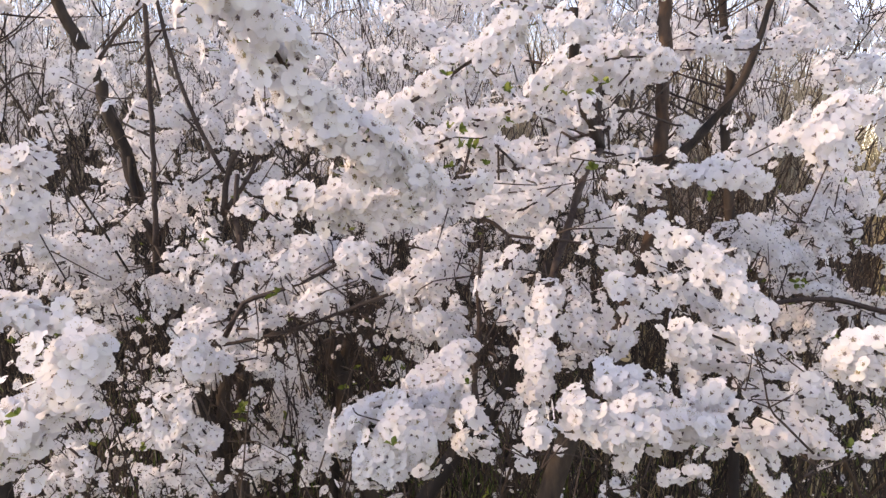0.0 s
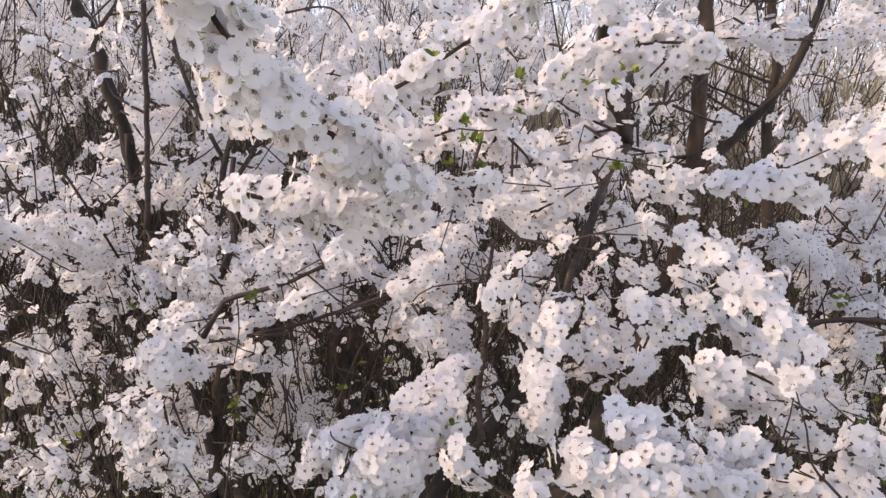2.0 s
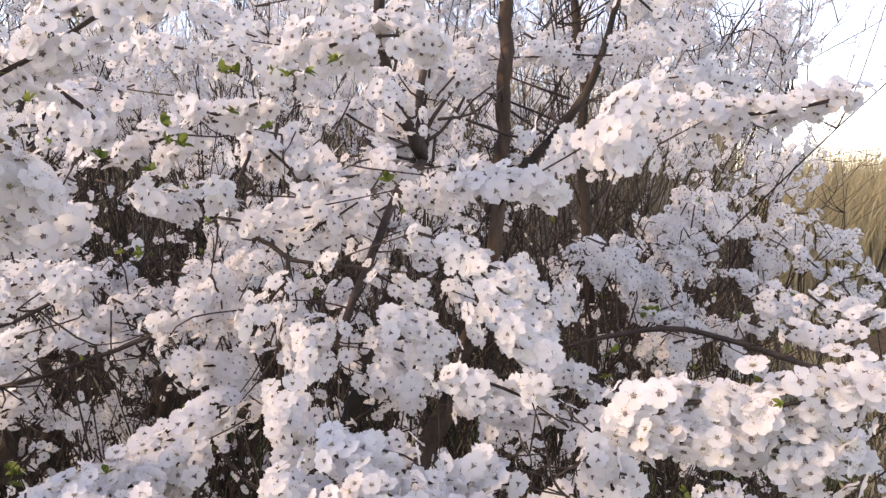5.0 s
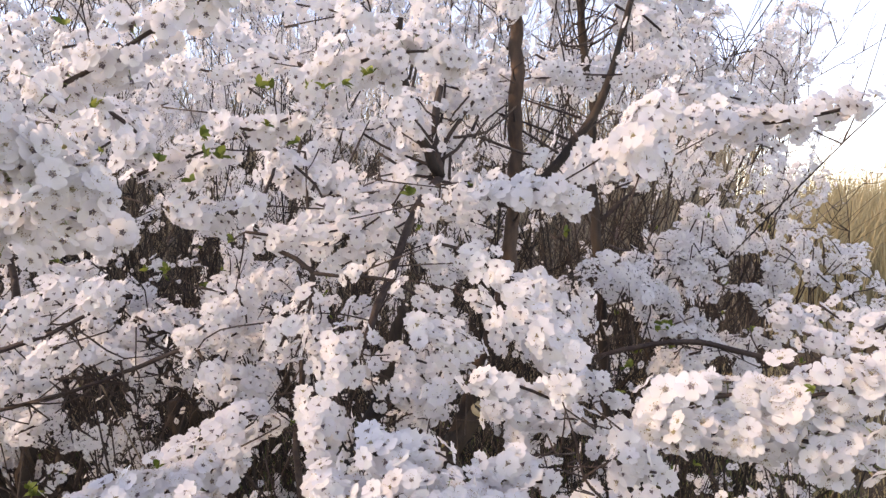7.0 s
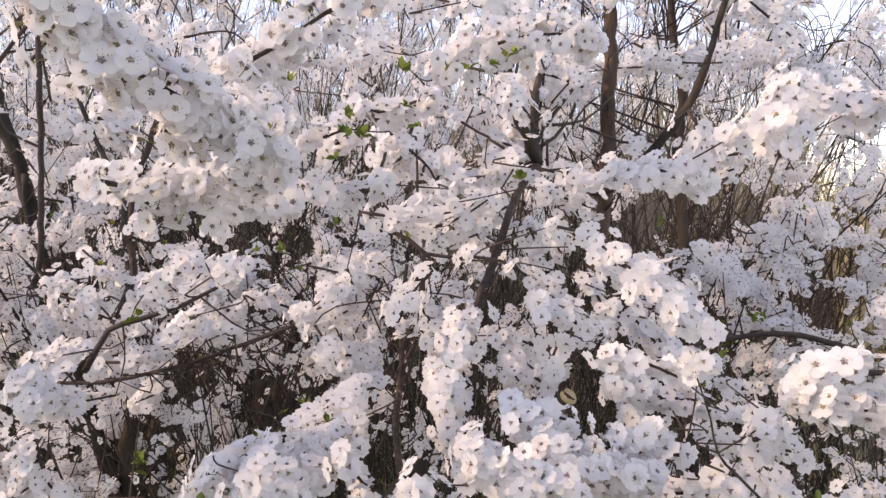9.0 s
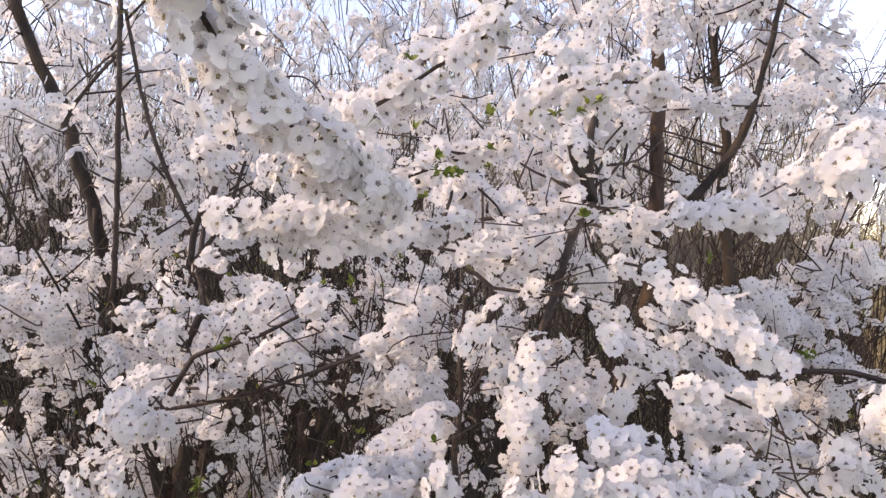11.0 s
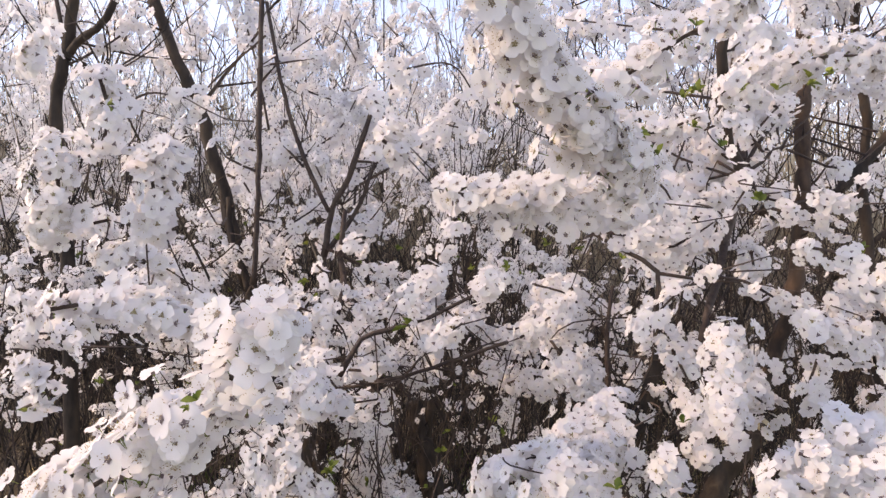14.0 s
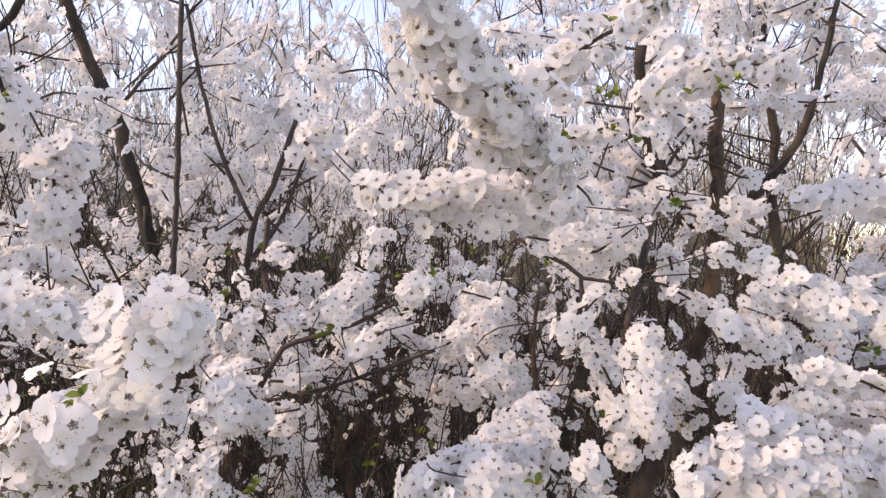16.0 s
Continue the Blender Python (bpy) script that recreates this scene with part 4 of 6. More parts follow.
spray(middle_tree, 0.0129, False, 1, 1, (-0.165, 1.091, 1.324), (-0.119, 1.085, 1.301))
spray(middle_tree, 0.0112, False, 1, 1, (-0.192, 1.061, 1.269), (-0.155, 1.056, 1.262))
spray(left_tree, 0.0278, False, 1, 1, (-0.652, 1.750, 0.957), (-0.576, 1.739, 0.919))
spray(middle_tree, 0.0117, False, 1, 1, (0.003, 0.937, 1.253), (0.036, 0.932, 1.240))
spray(middle_tree, 0.0090, False, 1, 1, (0.140, 1.026, 1.323), (0.126, 1.027, 1.301))
spray(middle_tree, 0.0117, False, 1, 1, (0.174, 0.917, 1.241), (0.193, 0.916, 1.261), (0.220, 0.912, 1.241))
spray(middle_tree, 0.0090, False, 1, 1, (-0.015, 1.033, 1.129), (-0.000, 1.030, 1.107))
spray(left_tree, 0.0222, False, 1, 1, (-0.310, 1.781, 1.298), (-0.231, 1.774, 1.325))
spray(middle_tree, 0.0090, False, 1, 1, (0.010, 0.772, 1.557), (0.041, 0.768, 1.542), (0.092, 0.763, 1.558))
spray(middle_tree, 0.0131, False, 1, 1, (0.043, 0.899, 1.539), (0.092, 0.891, 1.496), (0.105, 0.887, 1.465))
spray(middle_tree, 0.0143, False, 1, 1, (0.144, 0.586, 1.312), (0.164, 0.583, 1.297), (0.184, 0.580, 1.281))
spray(middle_tree, 0.0140, False, 1, 1, (0.127, 0.552, 1.282), (0.154, 0.549, 1.272), (0.183, 0.549, 1.280))
spray(middle_tree, 0.0147, False, 1, 1, (0.202, 0.589, 1.277), (0.230, 0.585, 1.258), (0.254, 0.586, 1.270))
spray(middle_tree, 0.0130, False, 1, 1, (0.280, 0.649, 1.225), (0.308, 0.648, 1.226))
spray(right_tree, 0.0115, False, 1, 1, (0.313, 0.640, 1.240), (0.345, 0.637, 1.227), (0.381, 0.635, 1.223))
spray(middle_tree, 0.0150, False, 1, 1, (0.256, 0.722, 1.302), (0.292, 0.719, 1.287), (0.333, 0.717, 1.283))
spray(right_tree, 0.0465, False, 1, 1, (1.116, 2.170, 2.082), (1.236, 2.151, 1.997), (1.339, 2.141, 2.014))
spray(right_tree, 0.0490, False, 1, 1, (1.324, 2.235, 1.877), (1.450, 2.225, 1.950), (1.523, 2.221, 2.023))
spray(right_tree, 0.0358, False, 1, 1, (1.086, 2.066, 1.971), (1.053, 2.064, 1.872))
spray(right_tree, 0.0415, False, 1, 1, (0.852, 1.993, 1.992), (0.930, 1.979, 1.914), (0.898, 1.979, 1.851))
spray(right_tree, 0.0415, False, 1, 1, (0.603, 2.019, 1.959), (0.665, 2.008, 1.897), (0.634, 2.006, 1.787))
spray(right_tree, 0.0399, False, 1, 1, (0.856, 2.079, 1.756), (0.889, 2.070, 1.657))
spray(right_tree, 0.0261, False, 1, 1, (0.958, 1.757, 1.616), (1.000, 1.748, 1.532))
spray(right_tree, 0.0353, False, 1, 1, (1.139, 1.840, 1.655), (1.257, 1.825, 1.626), (1.301, 1.822, 1.656))
spray(right_tree, 0.0415, False, 1, 1, (1.163, 1.931, 1.524), (1.241, 1.923, 1.540), (1.303, 1.911, 1.462))
spray(right_tree, 0.0341, False, 1, 1, (0.587, 1.742, 1.927), (0.665, 1.749, 1.955), (0.772, 1.756, 1.919))
spray(right_tree, 0.0366, False, 1, 1, (0.475, 1.836, 1.981), (0.533, 1.838, 1.899))
spray(right_tree, 0.0391, False, 1, 1, (0.734, 1.953, 1.886), (0.825, 1.958, 1.829), (0.913, 1.966, 1.861))
spray(right_tree, 0.0331, False, 1, 1, (0.664, 1.844, 1.734), (0.749, 1.850, 1.694), (0.861, 1.858, 1.711))
spray(middle_tree, 0.0391, False, 1, 1, (-0.113, 1.893, 1.966), (-0.025, 1.900, 1.998), (0.080, 1.907, 1.972))
spray(middle_tree, 0.0415, False, 1, 1, (-0.094, 1.992, 1.855), (-0.001, 1.999, 1.889))
spray(right_tree, 0.0353, False, 1, 1, (0.350, 1.924, 1.845), (0.438, 1.931, 1.878))
spray(middle_tree, 0.0149, False, 1, 1, (0.220, 0.825, 1.436), (0.249, 0.796, 1.428), (0.276, 0.764, 1.404), (0.295, 0.734, 1.388))
spray(middle_tree, 0.0187, False, 1, 1, (0.048, 0.825, 1.266), (0.005, 0.795, 1.260), (-0.033, 0.763, 1.239))
spray(middle_tree, 0.0225, True, 1.3, 0.95, (0.016, 0.722, 1.246), (-0.024, 0.698, 1.234), (-0.052, 0.672, 1.216), (-0.076, 0.648, 1.204))
spray(right_tree, 0.0140, True, 1.5, 0.92, (0.342, 0.540, 1.325), (0.371, 0.532, 1.331), (0.401, 0.524, 1.331), (0.429, 0.515, 1.326), (0.457, 0.507, 1.329))
spray(right_tree, 0.0229, False, 1, 1, (0.692, 1.320, 1.382), (0.753, 1.312, 1.361), (0.805, 1.307, 1.372))
spray(right_tree, 0.0193, False, 1, 1, (0.631, 1.274, 1.336), (0.680, 1.267, 1.316))
spray(right_tree, 0.0213, False, 1, 1, (0.756, 1.357, 1.271), (0.799, 1.350, 1.239))
spray(right_tree, 0.0203, False, 1, 1, (0.825, 1.303, 1.341), (0.866, 1.296, 1.311))
spray(right_tree, 0.0195, False, 1, 1, (0.807, 1.153, 1.330), (0.843, 1.147, 1.294), (0.897, 1.141, 1.303))
spray(right_tree, 0.0193, False, 1, 1, (0.804, 1.053, 1.335), (0.845, 1.047, 1.310), (0.886, 1.043, 1.319))
spray(right_tree, 0.0149, False, 1, 1, (0.771, 1.154, 1.275), (0.816, 1.148, 1.257))
spray(right_tree, 0.0168, False, 1, 1, (0.552, 1.280, 1.286), (0.571, 1.274, 1.227))
spray(right_tree, 0.0131, False, 1, 1, (0.465, 0.985, 1.236), (0.502, 0.979, 1.214))
spray(right_tree, 0.0186, False, 1, 1, (0.522, 1.391, 1.399), (0.554, 1.385, 1.356))
spray(left_tree, 0.0193, False, 1, 1, (-0.713, 1.210, 1.423), (-0.663, 1.210, 1.415))
spray(left_tree, 0.0217, False, 1, 1, (-0.698, 1.195, 1.316), (-0.618, 1.194, 1.289), (-0.539, 1.198, 1.302))
spray(left_tree, 0.0213, False, 1, 1, (-0.533, 1.308, 1.371), (-0.492, 1.315, 1.415), (-0.461, 1.321, 1.448))
spray(left_tree, 0.0195, False, 1, 1, (-0.450, 1.103, 1.331), (-0.396, 1.106, 1.342))
spray(left_tree, 0.0168, False, 1, 1, (-0.605, 0.918, 1.482), (-0.575, 0.917, 1.469), (-0.546, 0.919, 1.484))
spray(left_tree, 0.0172, False, 1, 1, (-0.357, 1.099, 1.281), (-0.311, 1.099, 1.273))
spray(left_tree, 0.0193, False, 1, 1, (-0.282, 1.207, 1.322), (-0.233, 1.210, 1.333))
spray(left_tree, 0.0186, False, 1, 1, (-0.318, 1.279, 1.113), (-0.274, 1.276, 1.083))
spray(left_tree, 0.0186, False, 1, 1, (-0.395, 1.248, 0.908), (-0.343, 1.253, 0.931), (-0.288, 1.252, 0.912))
spray(left_tree, 0.0186, False, 1, 1, (-0.257, 1.254, 0.924), (-0.204, 1.260, 0.958), (-0.171, 1.257, 0.927))
spray(left_tree, 0.0193, False, 1, 1, (-0.477, 1.159, 1.010), (-0.426, 1.154, 0.963))
spray(middle_tree, 0.0168, False, 1, 1, (-0.209, 1.197, 1.236), (-0.169, 1.196, 1.218), (-0.120, 1.200, 1.240))
spray(middle_tree, 0.0160, False, 1, 1, (-0.195, 1.300, 1.245), (-0.142, 1.303, 1.258))
spray(middle_tree, 0.0149, False, 1, 1, (-0.076, 1.107, 1.291), (-0.021, 1.108, 1.285))
spray(middle_tree, 0.0168, False, 1, 1, (-0.174, 1.210, 1.326), (-0.133, 1.208, 1.298))
spray(left_tree, 0.0341, False, 1, 1, (-0.599, 1.656, 1.946), (-0.545, 1.659, 1.895), (-0.516, 1.660, 1.830))
spray(left_tree, 0.0366, False, 1, 1, (-0.505, 1.764, 1.996), (-0.461, 1.766, 1.913), (-0.473, 1.763, 1.842))
spray(left_tree, 0.0374, False, 1, 1, (-0.388, 1.671, 1.939), (-0.333, 1.674, 1.874), (-0.345, 1.672, 1.808))
spray(left_tree, 0.0391, False, 1, 1, (-0.307, 1.880, 2.035), (-0.261, 1.882, 1.962), (-0.229, 1.882, 1.874))
spray(middle_tree, 0.0366, False, 1, 1, (-0.170, 1.789, 2.005), (-0.125, 1.791, 1.922))
spray(left_tree, 0.0366, False, 1, 1, (-0.550, 1.763, 2.093), (-0.465, 1.768, 2.053), (-0.382, 1.775, 2.083))
spray(middle_tree, 0.0366, False, 1, 1, (-0.270, 1.783, 2.087), (-0.172, 1.790, 2.075), (-0.073, 1.797, 2.050))
spray(middle_tree, 0.0391, False, 1, 1, (0.093, 1.909, 2.031), (0.154, 1.912, 1.974))
spray(right_tree, 0.0366, False, 1, 1, (0.235, 1.820, 2.059), (0.346, 1.828, 2.090), (0.458, 1.836, 2.079))
spray(left_tree, 0.0341, False, 1, 1, (-0.822, 1.639, 1.914), (-0.755, 1.643, 1.876), (-0.703, 1.648, 1.904))
spray(left_tree, 0.0341, False, 1, 1, (-0.954, 1.630, 1.936), (-0.877, 1.637, 1.991))
spray(right_tree, 0.0341, False, 1, 1, (0.557, 1.743, 2.045), (0.650, 1.749, 2.034), (0.754, 1.758, 2.063))
spray(left_tree, 0.0366, False, 1, 1, (-1.274, 1.707, 1.960), (-1.202, 1.711, 1.906))
spray(left_tree, 0.0331, False, 1, 1, (-0.672, 1.961, 1.958), (-0.574, 1.953, 2.014), (-0.477, 1.943, 2.029))
spray(middle_tree, 0.0331, False, 1, 1, (0.109, 1.873, 1.962), (0.206, 1.866, 2.018), (0.276, 1.855, 1.977))
spray(middle_tree, 0.0263, True, 1.25, 0.95, (-0.006, 0.678, 1.218), (-0.040, 0.661, 1.202), (-0.072, 0.645, 1.186))
spray(middle_tree, 0.0235, False, 1.1, 1, (0.029, 0.743, 1.256), (-0.002, 0.740, 1.227), (-0.039, 0.738, 1.205))
spray(right_tree, 0.0301, False, 1, 1, (0.366, 1.239, 1.899), (0.387, 1.239, 1.843), (0.379, 1.238, 1.786))
spray(right_tree, 0.0316, False, 1, 1, (0.464, 1.292, 1.901), (0.495, 1.293, 1.843), (0.487, 1.292, 1.783))
spray(right_tree, 0.0306, False, 1, 1, (0.598, 1.347, 1.933), (0.620, 1.347, 1.872), (0.612, 1.347, 1.800))
spray(right_tree, 0.0378, False, 1, 1, (0.381, 1.590, 1.984), (0.420, 1.591, 1.923))
spray(middle_tree, 0.0407, False, 1, 1, (0.198, 1.684, 2.001), (0.279, 1.686, 1.964), (0.330, 1.688, 2.005))
spray(middle_tree, 0.0407, False, 1, 1, (0.254, 1.685, 1.910), (0.321, 1.687, 1.873))
spray(right_tree, 0.0378, False, 1, 1, (0.802, 1.604, 1.971), (0.853, 1.606, 1.898))
spray(right_tree, 0.0242, False, 1, 1, (0.352, 1.289, 1.997), (0.402, 1.291, 1.979))
spray(middle_tree, 0.0168, False, 1, 1, (0.117, 0.605, 1.275), (0.148, 0.604, 1.256), (0.178, 0.602, 1.238))
spray(middle_tree, 0.0168, False, 1, 1, (0.177, 0.607, 1.272), (0.212, 0.605, 1.254), (0.247, 0.607, 1.260))
spray(middle_tree, 0.0147, False, 1, 1, (0.172, 0.706, 1.264), (0.207, 0.706, 1.253))
spray(middle_tree, 0.0127, False, 1, 1, (0.022, 0.789, 1.161), (0.063, 0.789, 1.149))
spray(middle_tree, 0.0127, False, 1, 1, (0.096, 0.789, 1.144), (0.149, 0.791, 1.146))
spray(middle_tree, 0.0186, False, 1, 1, (-0.054, 0.647, 1.242), (-0.016, 0.646, 1.227))
spray(right_tree, 0.0160, False, 1, 1, (0.340, 0.816, 1.298), (0.380, 0.817, 1.292), (0.414, 0.815, 1.274))
spray(left_tree, 0.0168, False, 1, 1, (-0.602, 0.931, 1.578), (-0.559, 0.936, 1.609), (-0.507, 0.937, 1.604))
spray(middle_tree, 0.0188, False, 1, 1, (-0.108, 0.694, 1.208), (-0.078, 0.697, 1.232), (-0.042, 0.700, 1.245))
spray(right_tree, 0.0172, False, 0.9, 1, (0.511, 1.238, 1.374), (0.514, 1.256, 1.375), (0.517, 1.274, 1.362))
spray(right_tree, 0.0205, False, 0.9, 1, (0.349, 0.621, 1.497), (0.363, 0.634, 1.535), (0.377, 0.647, 1.559))
spray(middle_tree, 0.0199, False, 0.9, 1, (-0.011, 0.976, 1.185), (0.020, 0.978, 1.201), (0.050, 0.980, 1.203))
spray(middle_tree, 0.0154, False, 0.9, 1, (-0.035, 0.883, 1.319), (-0.020, 0.876, 1.298), (-0.006, 0.869, 1.271))
spray(middle_tree, 0.0184, False, 0.9, 1, (0.180, 1.161, 1.371), (0.159, 1.183, 1.395), (0.138, 1.205, 1.414))
spray(middle_tree, 0.0173, False, 0.9, 1, (-0.214, 0.996, 1.340), (-0.193, 0.990, 1.365), (-0.173, 0.983, 1.380))
spray(right_tree, 0.0205, False, 0.9, 1, (0.469, 1.643, 1.601), (0.445, 1.639, 1.608), (0.422, 1.634, 1.614))
spray(left_tree, 0.0167, False, 0.9, 1, (-0.627, 1.355, 1.358), (-0.599, 1.359, 1.367), (-0.571, 1.363, 1.360))
spray(middle_tree, 0.0191, False, 0.9, 1, (0.055, 1.059, 1.527), (0.074, 1.062, 1.541), (0.093, 1.065, 1.551))
spray(right_tree, 0.0148, False, 0.9, 1, (0.433, 0.845, 1.518), (0.401, 0.865, 1.514), (0.369, 0.885, 1.510))
spray(middle_tree, 0.0159, False, 0.9, 1, (0.269, 1.103, 1.605), (0.290, 1.105, 1.630), (0.312, 1.108, 1.650))
spray(right_tree, 0.0216, False, 0.9, 1, (0.997, 1.875, 1.714), (1.011, 1.889, 1.751), (1.025, 1.904, 1.777))
spray(left_tree, 0.0217, False, 0.9, 1, (-0.590, 1.413, 1.520), (-0.568, 1.418, 1.535), (-0.546, 1.423, 1.538))
spray(left_tree, 0.0155, False, 0.9, 1, (-0.778, 1.611, 1.390), (-0.801, 1.618, 1.387), (-0.823, 1.625, 1.376))
spray(middle_tree, 0.0167, False, 0.9, 1, (0.183, 1.087, 1.424), (0.149, 1.096, 1.441), (0.115, 1.105, 1.458))
spray(right_tree, 0.0148, False, 0.9, 1, (0.942, 1.746, 1.410), (0.963, 1.749, 1.430), (0.984, 1.752, 1.434))
spray(left_tree, 0.0144, False, 0.9, 1, (-0.604, 1.498, 1.247), (-0.621, 1.492, 1.255), (-0.638, 1.487, 1.261))
spray(left_tree, 0.0220, False, 0.9, 1, (-0.319, 1.316, 1.209), (-0.325, 1.309, 1.232), (-0.332, 1.303, 1.253))
spray(left_tree, 0.0219, False, 0.9, 1, (-0.754, 1.517, 1.113), (-0.745, 1.491, 1.117), (-0.736, 1.466, 1.113))
spray(middle_tree, 0.0211, False, 0.9, 1, (0.125, 0.747, 1.311), (0.126, 0.760, 1.338), (0.127, 0.773, 1.351))
spray(middle_tree, 0.0159, False, 0.9, 1, (-0.008, 0.892, 1.212), (0.008, 0.883, 1.227), (0.025, 0.874, 1.240))
spray(middle_tree, 0.0185, False, 0.9, 1, (0.295, 0.762, 1.245), (0.303, 0.798, 1.264), (0.312, 0.833, 1.268))
spray(left_tree, 0.0203, False, 0.9, 1, (-0.243, 0.957, 1.618), (-0.237, 0.935, 1.647), (-0.231, 0.914, 1.664))
spray(middle_tree, 0.0214, False, 0.9, 1, (0.228, 0.970, 1.553), (0.203, 0.970, 1.584), (0.177, 0.971, 1.610))
spray(right_tree, 0.0205, False, 0.9, 1, (0.763, 1.673, 1.687), (0.793, 1.666, 1.681), (0.822, 1.658, 1.667))
spray(right_tree, 0.0146, False, 0.9, 1, (0.552, 0.807, 1.547), (0.521, 0.784, 1.556), (0.489, 0.761, 1.550))
spray(middle_tree, 0.0212, False, 0.9, 1, (-0.119, 0.812, 1.385), (-0.101, 0.818, 1.386), (-0.083, 0.823, 1.385))
spray(right_tree, 0.0186, False, 0.9, 1, (0.756, 1.535, 1.287), (0.785, 1.532, 1.304), (0.815, 1.529, 1.309))
spray(left_tree, 0.0214, False, 0.9, 1, (-0.306, 2.000, 1.258), (-0.296, 2.014, 1.259), (-0.285, 2.029, 1.259))
spray(middle_tree, 0.0184, False, 0.9, 1, (0.057, 0.833, 1.326), (0.075, 0.824, 1.364), (0.094, 0.814, 1.388))
spray(right_tree, 0.0211, False, 0.9, 1, (0.563, 1.177, 1.366), (0.542, 1.180, 1.386), (0.521, 1.183, 1.393))
spray(middle_tree, 0.0179, False, 0.9, 1, (-0.143, 1.172, 1.257), (-0.173, 1.175, 1.272), (-0.202, 1.178, 1.274))
spray(middle_tree, 0.0201, False, 0.9, 1, (0.182, 0.896, 1.268), (0.187, 0.871, 1.271), (0.192, 0.846, 1.266))
spray(right_tree, 0.0170, False, 0.9, 1, (0.390, 0.830, 1.202), (0.419, 0.831, 1.213), (0.449, 0.831, 1.212))
spray(middle_tree, 0.0217, False, 0.9, 1, (-0.001, 1.097, 1.068), (-0.016, 1.091, 1.093), (-0.031, 1.086, 1.116))
spray(left_tree, 0.0209, False, 0.9, 1, (-0.821, 1.459, 1.781), (-0.800, 1.468, 1.802), (-0.779, 1.477, 1.811))
spray(left_tree, 0.0164, False, 0.9, 1, (-0.244, 0.894, 1.583), (-0.256, 0.909, 1.601), (-0.269, 0.924, 1.605))
spray(middle_tree, 0.0152, False, 0.9, 1, (0.166, 0.772, 1.633), (0.147, 0.777, 1.646), (0.128, 0.782, 1.652))
spray(middle_tree, 0.0197, False, 0.9, 1, (0.182, 1.229, 1.579), (0.216, 1.223, 1.595), (0.250, 1.217, 1.611))
spray(middle_tree, 0.0146, False, 0.9, 1, (-0.152, 0.971, 1.450), (-0.165, 0.987, 1.432), (-0.177, 1.003, 1.410))
spray(middle_tree, 0.0219, False, 0.9, 1, (0.222, 0.982, 1.428), (0.234, 1.005, 1.410), (0.246, 1.029, 1.382))
spray(middle_tree, 0.0213, False, 0.9, 1, (-0.172, 0.897, 1.380), (-0.191, 0.878, 1.373), (-0.210, 0.859, 1.361))
spray(middle_tree, 0.0175, False, 0.9, 1, (-0.051, 0.963, 1.377), (-0.021, 0.972, 1.370), (0.008, 0.980, 1.361))
spray(middle_tree, 0.0152, False, 0.9, 1, (0.077, 0.976, 1.330), (0.082, 0.957, 1.338), (0.088, 0.937, 1.333))
spray(middle_tree, 0.0186, False, 0.9, 1, (0.115, 0.690, 1.264), (0.107, 0.698, 1.290), (0.099, 0.707, 1.311))
spray(middle_tree, 0.0192, False, 0.9, 1, (0.225, 0.796, 1.323), (0.218, 0.793, 1.305), (0.211, 0.790, 1.282))
spray(right_tree, 0.0216, False, 0.9, 1, (0.324, 0.933, 1.314), (0.342, 0.933, 1.325), (0.360, 0.932, 1.322))
spray(left_tree, 0.0180, False, 0.9, 1, (-0.268, 1.174, 1.188), (-0.253, 1.152, 1.207), (-0.238, 1.129, 1.216))
spray(right_tree, 0.0149, False, 0.9, 1, (0.383, 1.023, 1.368), (0.375, 1.060, 1.364), (0.367, 1.098, 1.350))
spray(right_tree, 0.0214, False, 0.9, 1, (0.524, 1.790, 1.215), (0.509, 1.775, 1.206), (0.494, 1.760, 1.190))
spray(middle_tree, 0.0165, False, 0.9, 1, (0.162, 1.026, 1.419), (0.136, 1.008, 1.409), (0.110, 0.990, 1.396))
spray(left_tree, 0.0172, False, 0.9, 1, (-0.818, 1.691, 0.851), (-0.828, 1.701, 0.880), (-0.838, 1.710, 0.896))
spray(right_tree, 0.0155, False, 0.9, 1, (0.948, 1.618, 1.257), (0.947, 1.616, 1.279), (0.946, 1.613, 1.293))
spray(left_tree, 0.0152, False, 0.9, 1, (-0.481, 1.921, 0.684), (-0.494, 1.902, 0.662), (-0.508, 1.884, 0.640))
spray(middle_tree, 0.0188, False, 0.9, 1, (-0.161, 1.652, 1.322), (-0.131, 1.676, 1.323), (-0.101, 1.700, 1.319))
spray(middle_tree, 0.0202, False, 0.9, 1, (-0.069, 0.916, 1.315), (-0.038, 0.926, 1.337), (-0.008, 0.935, 1.356))
spray(left_tree, 0.0153, False, 0.9, 1, (-0.254, 1.560, 1.239), (-0.217, 1.561, 1.257), (-0.180, 1.561, 1.262))
spray(left_tree, 0.0153, False, 0.9, 1, (-0.414, 1.375, 1.637), (-0.429, 1.358, 1.657), (-0.445, 1.341, 1.675))
spray(left_tree, 0.0145, False, 0.9, 1, (-0.388, 1.526, 1.342), (-0.395, 1.542, 1.361), (-0.403, 1.558, 1.364))
spray(left_tree, 0.0216, False, 0.9, 1, (-0.228, 1.387, 0.890), (-0.243, 1.416, 0.894), (-0.257, 1.445, 0.885))
spray(left_tree, 0.0198, False, 0.9, 1, (-0.532, 1.378, 1.237), (-0.564, 1.376, 1.231), (-0.595, 1.373, 1.215))
spray(middle_tree, 0.0153, False, 0.9, 1, (-0.001, 1.174, 1.264), (-0.015, 1.173, 1.285), (-0.029, 1.173, 1.292))
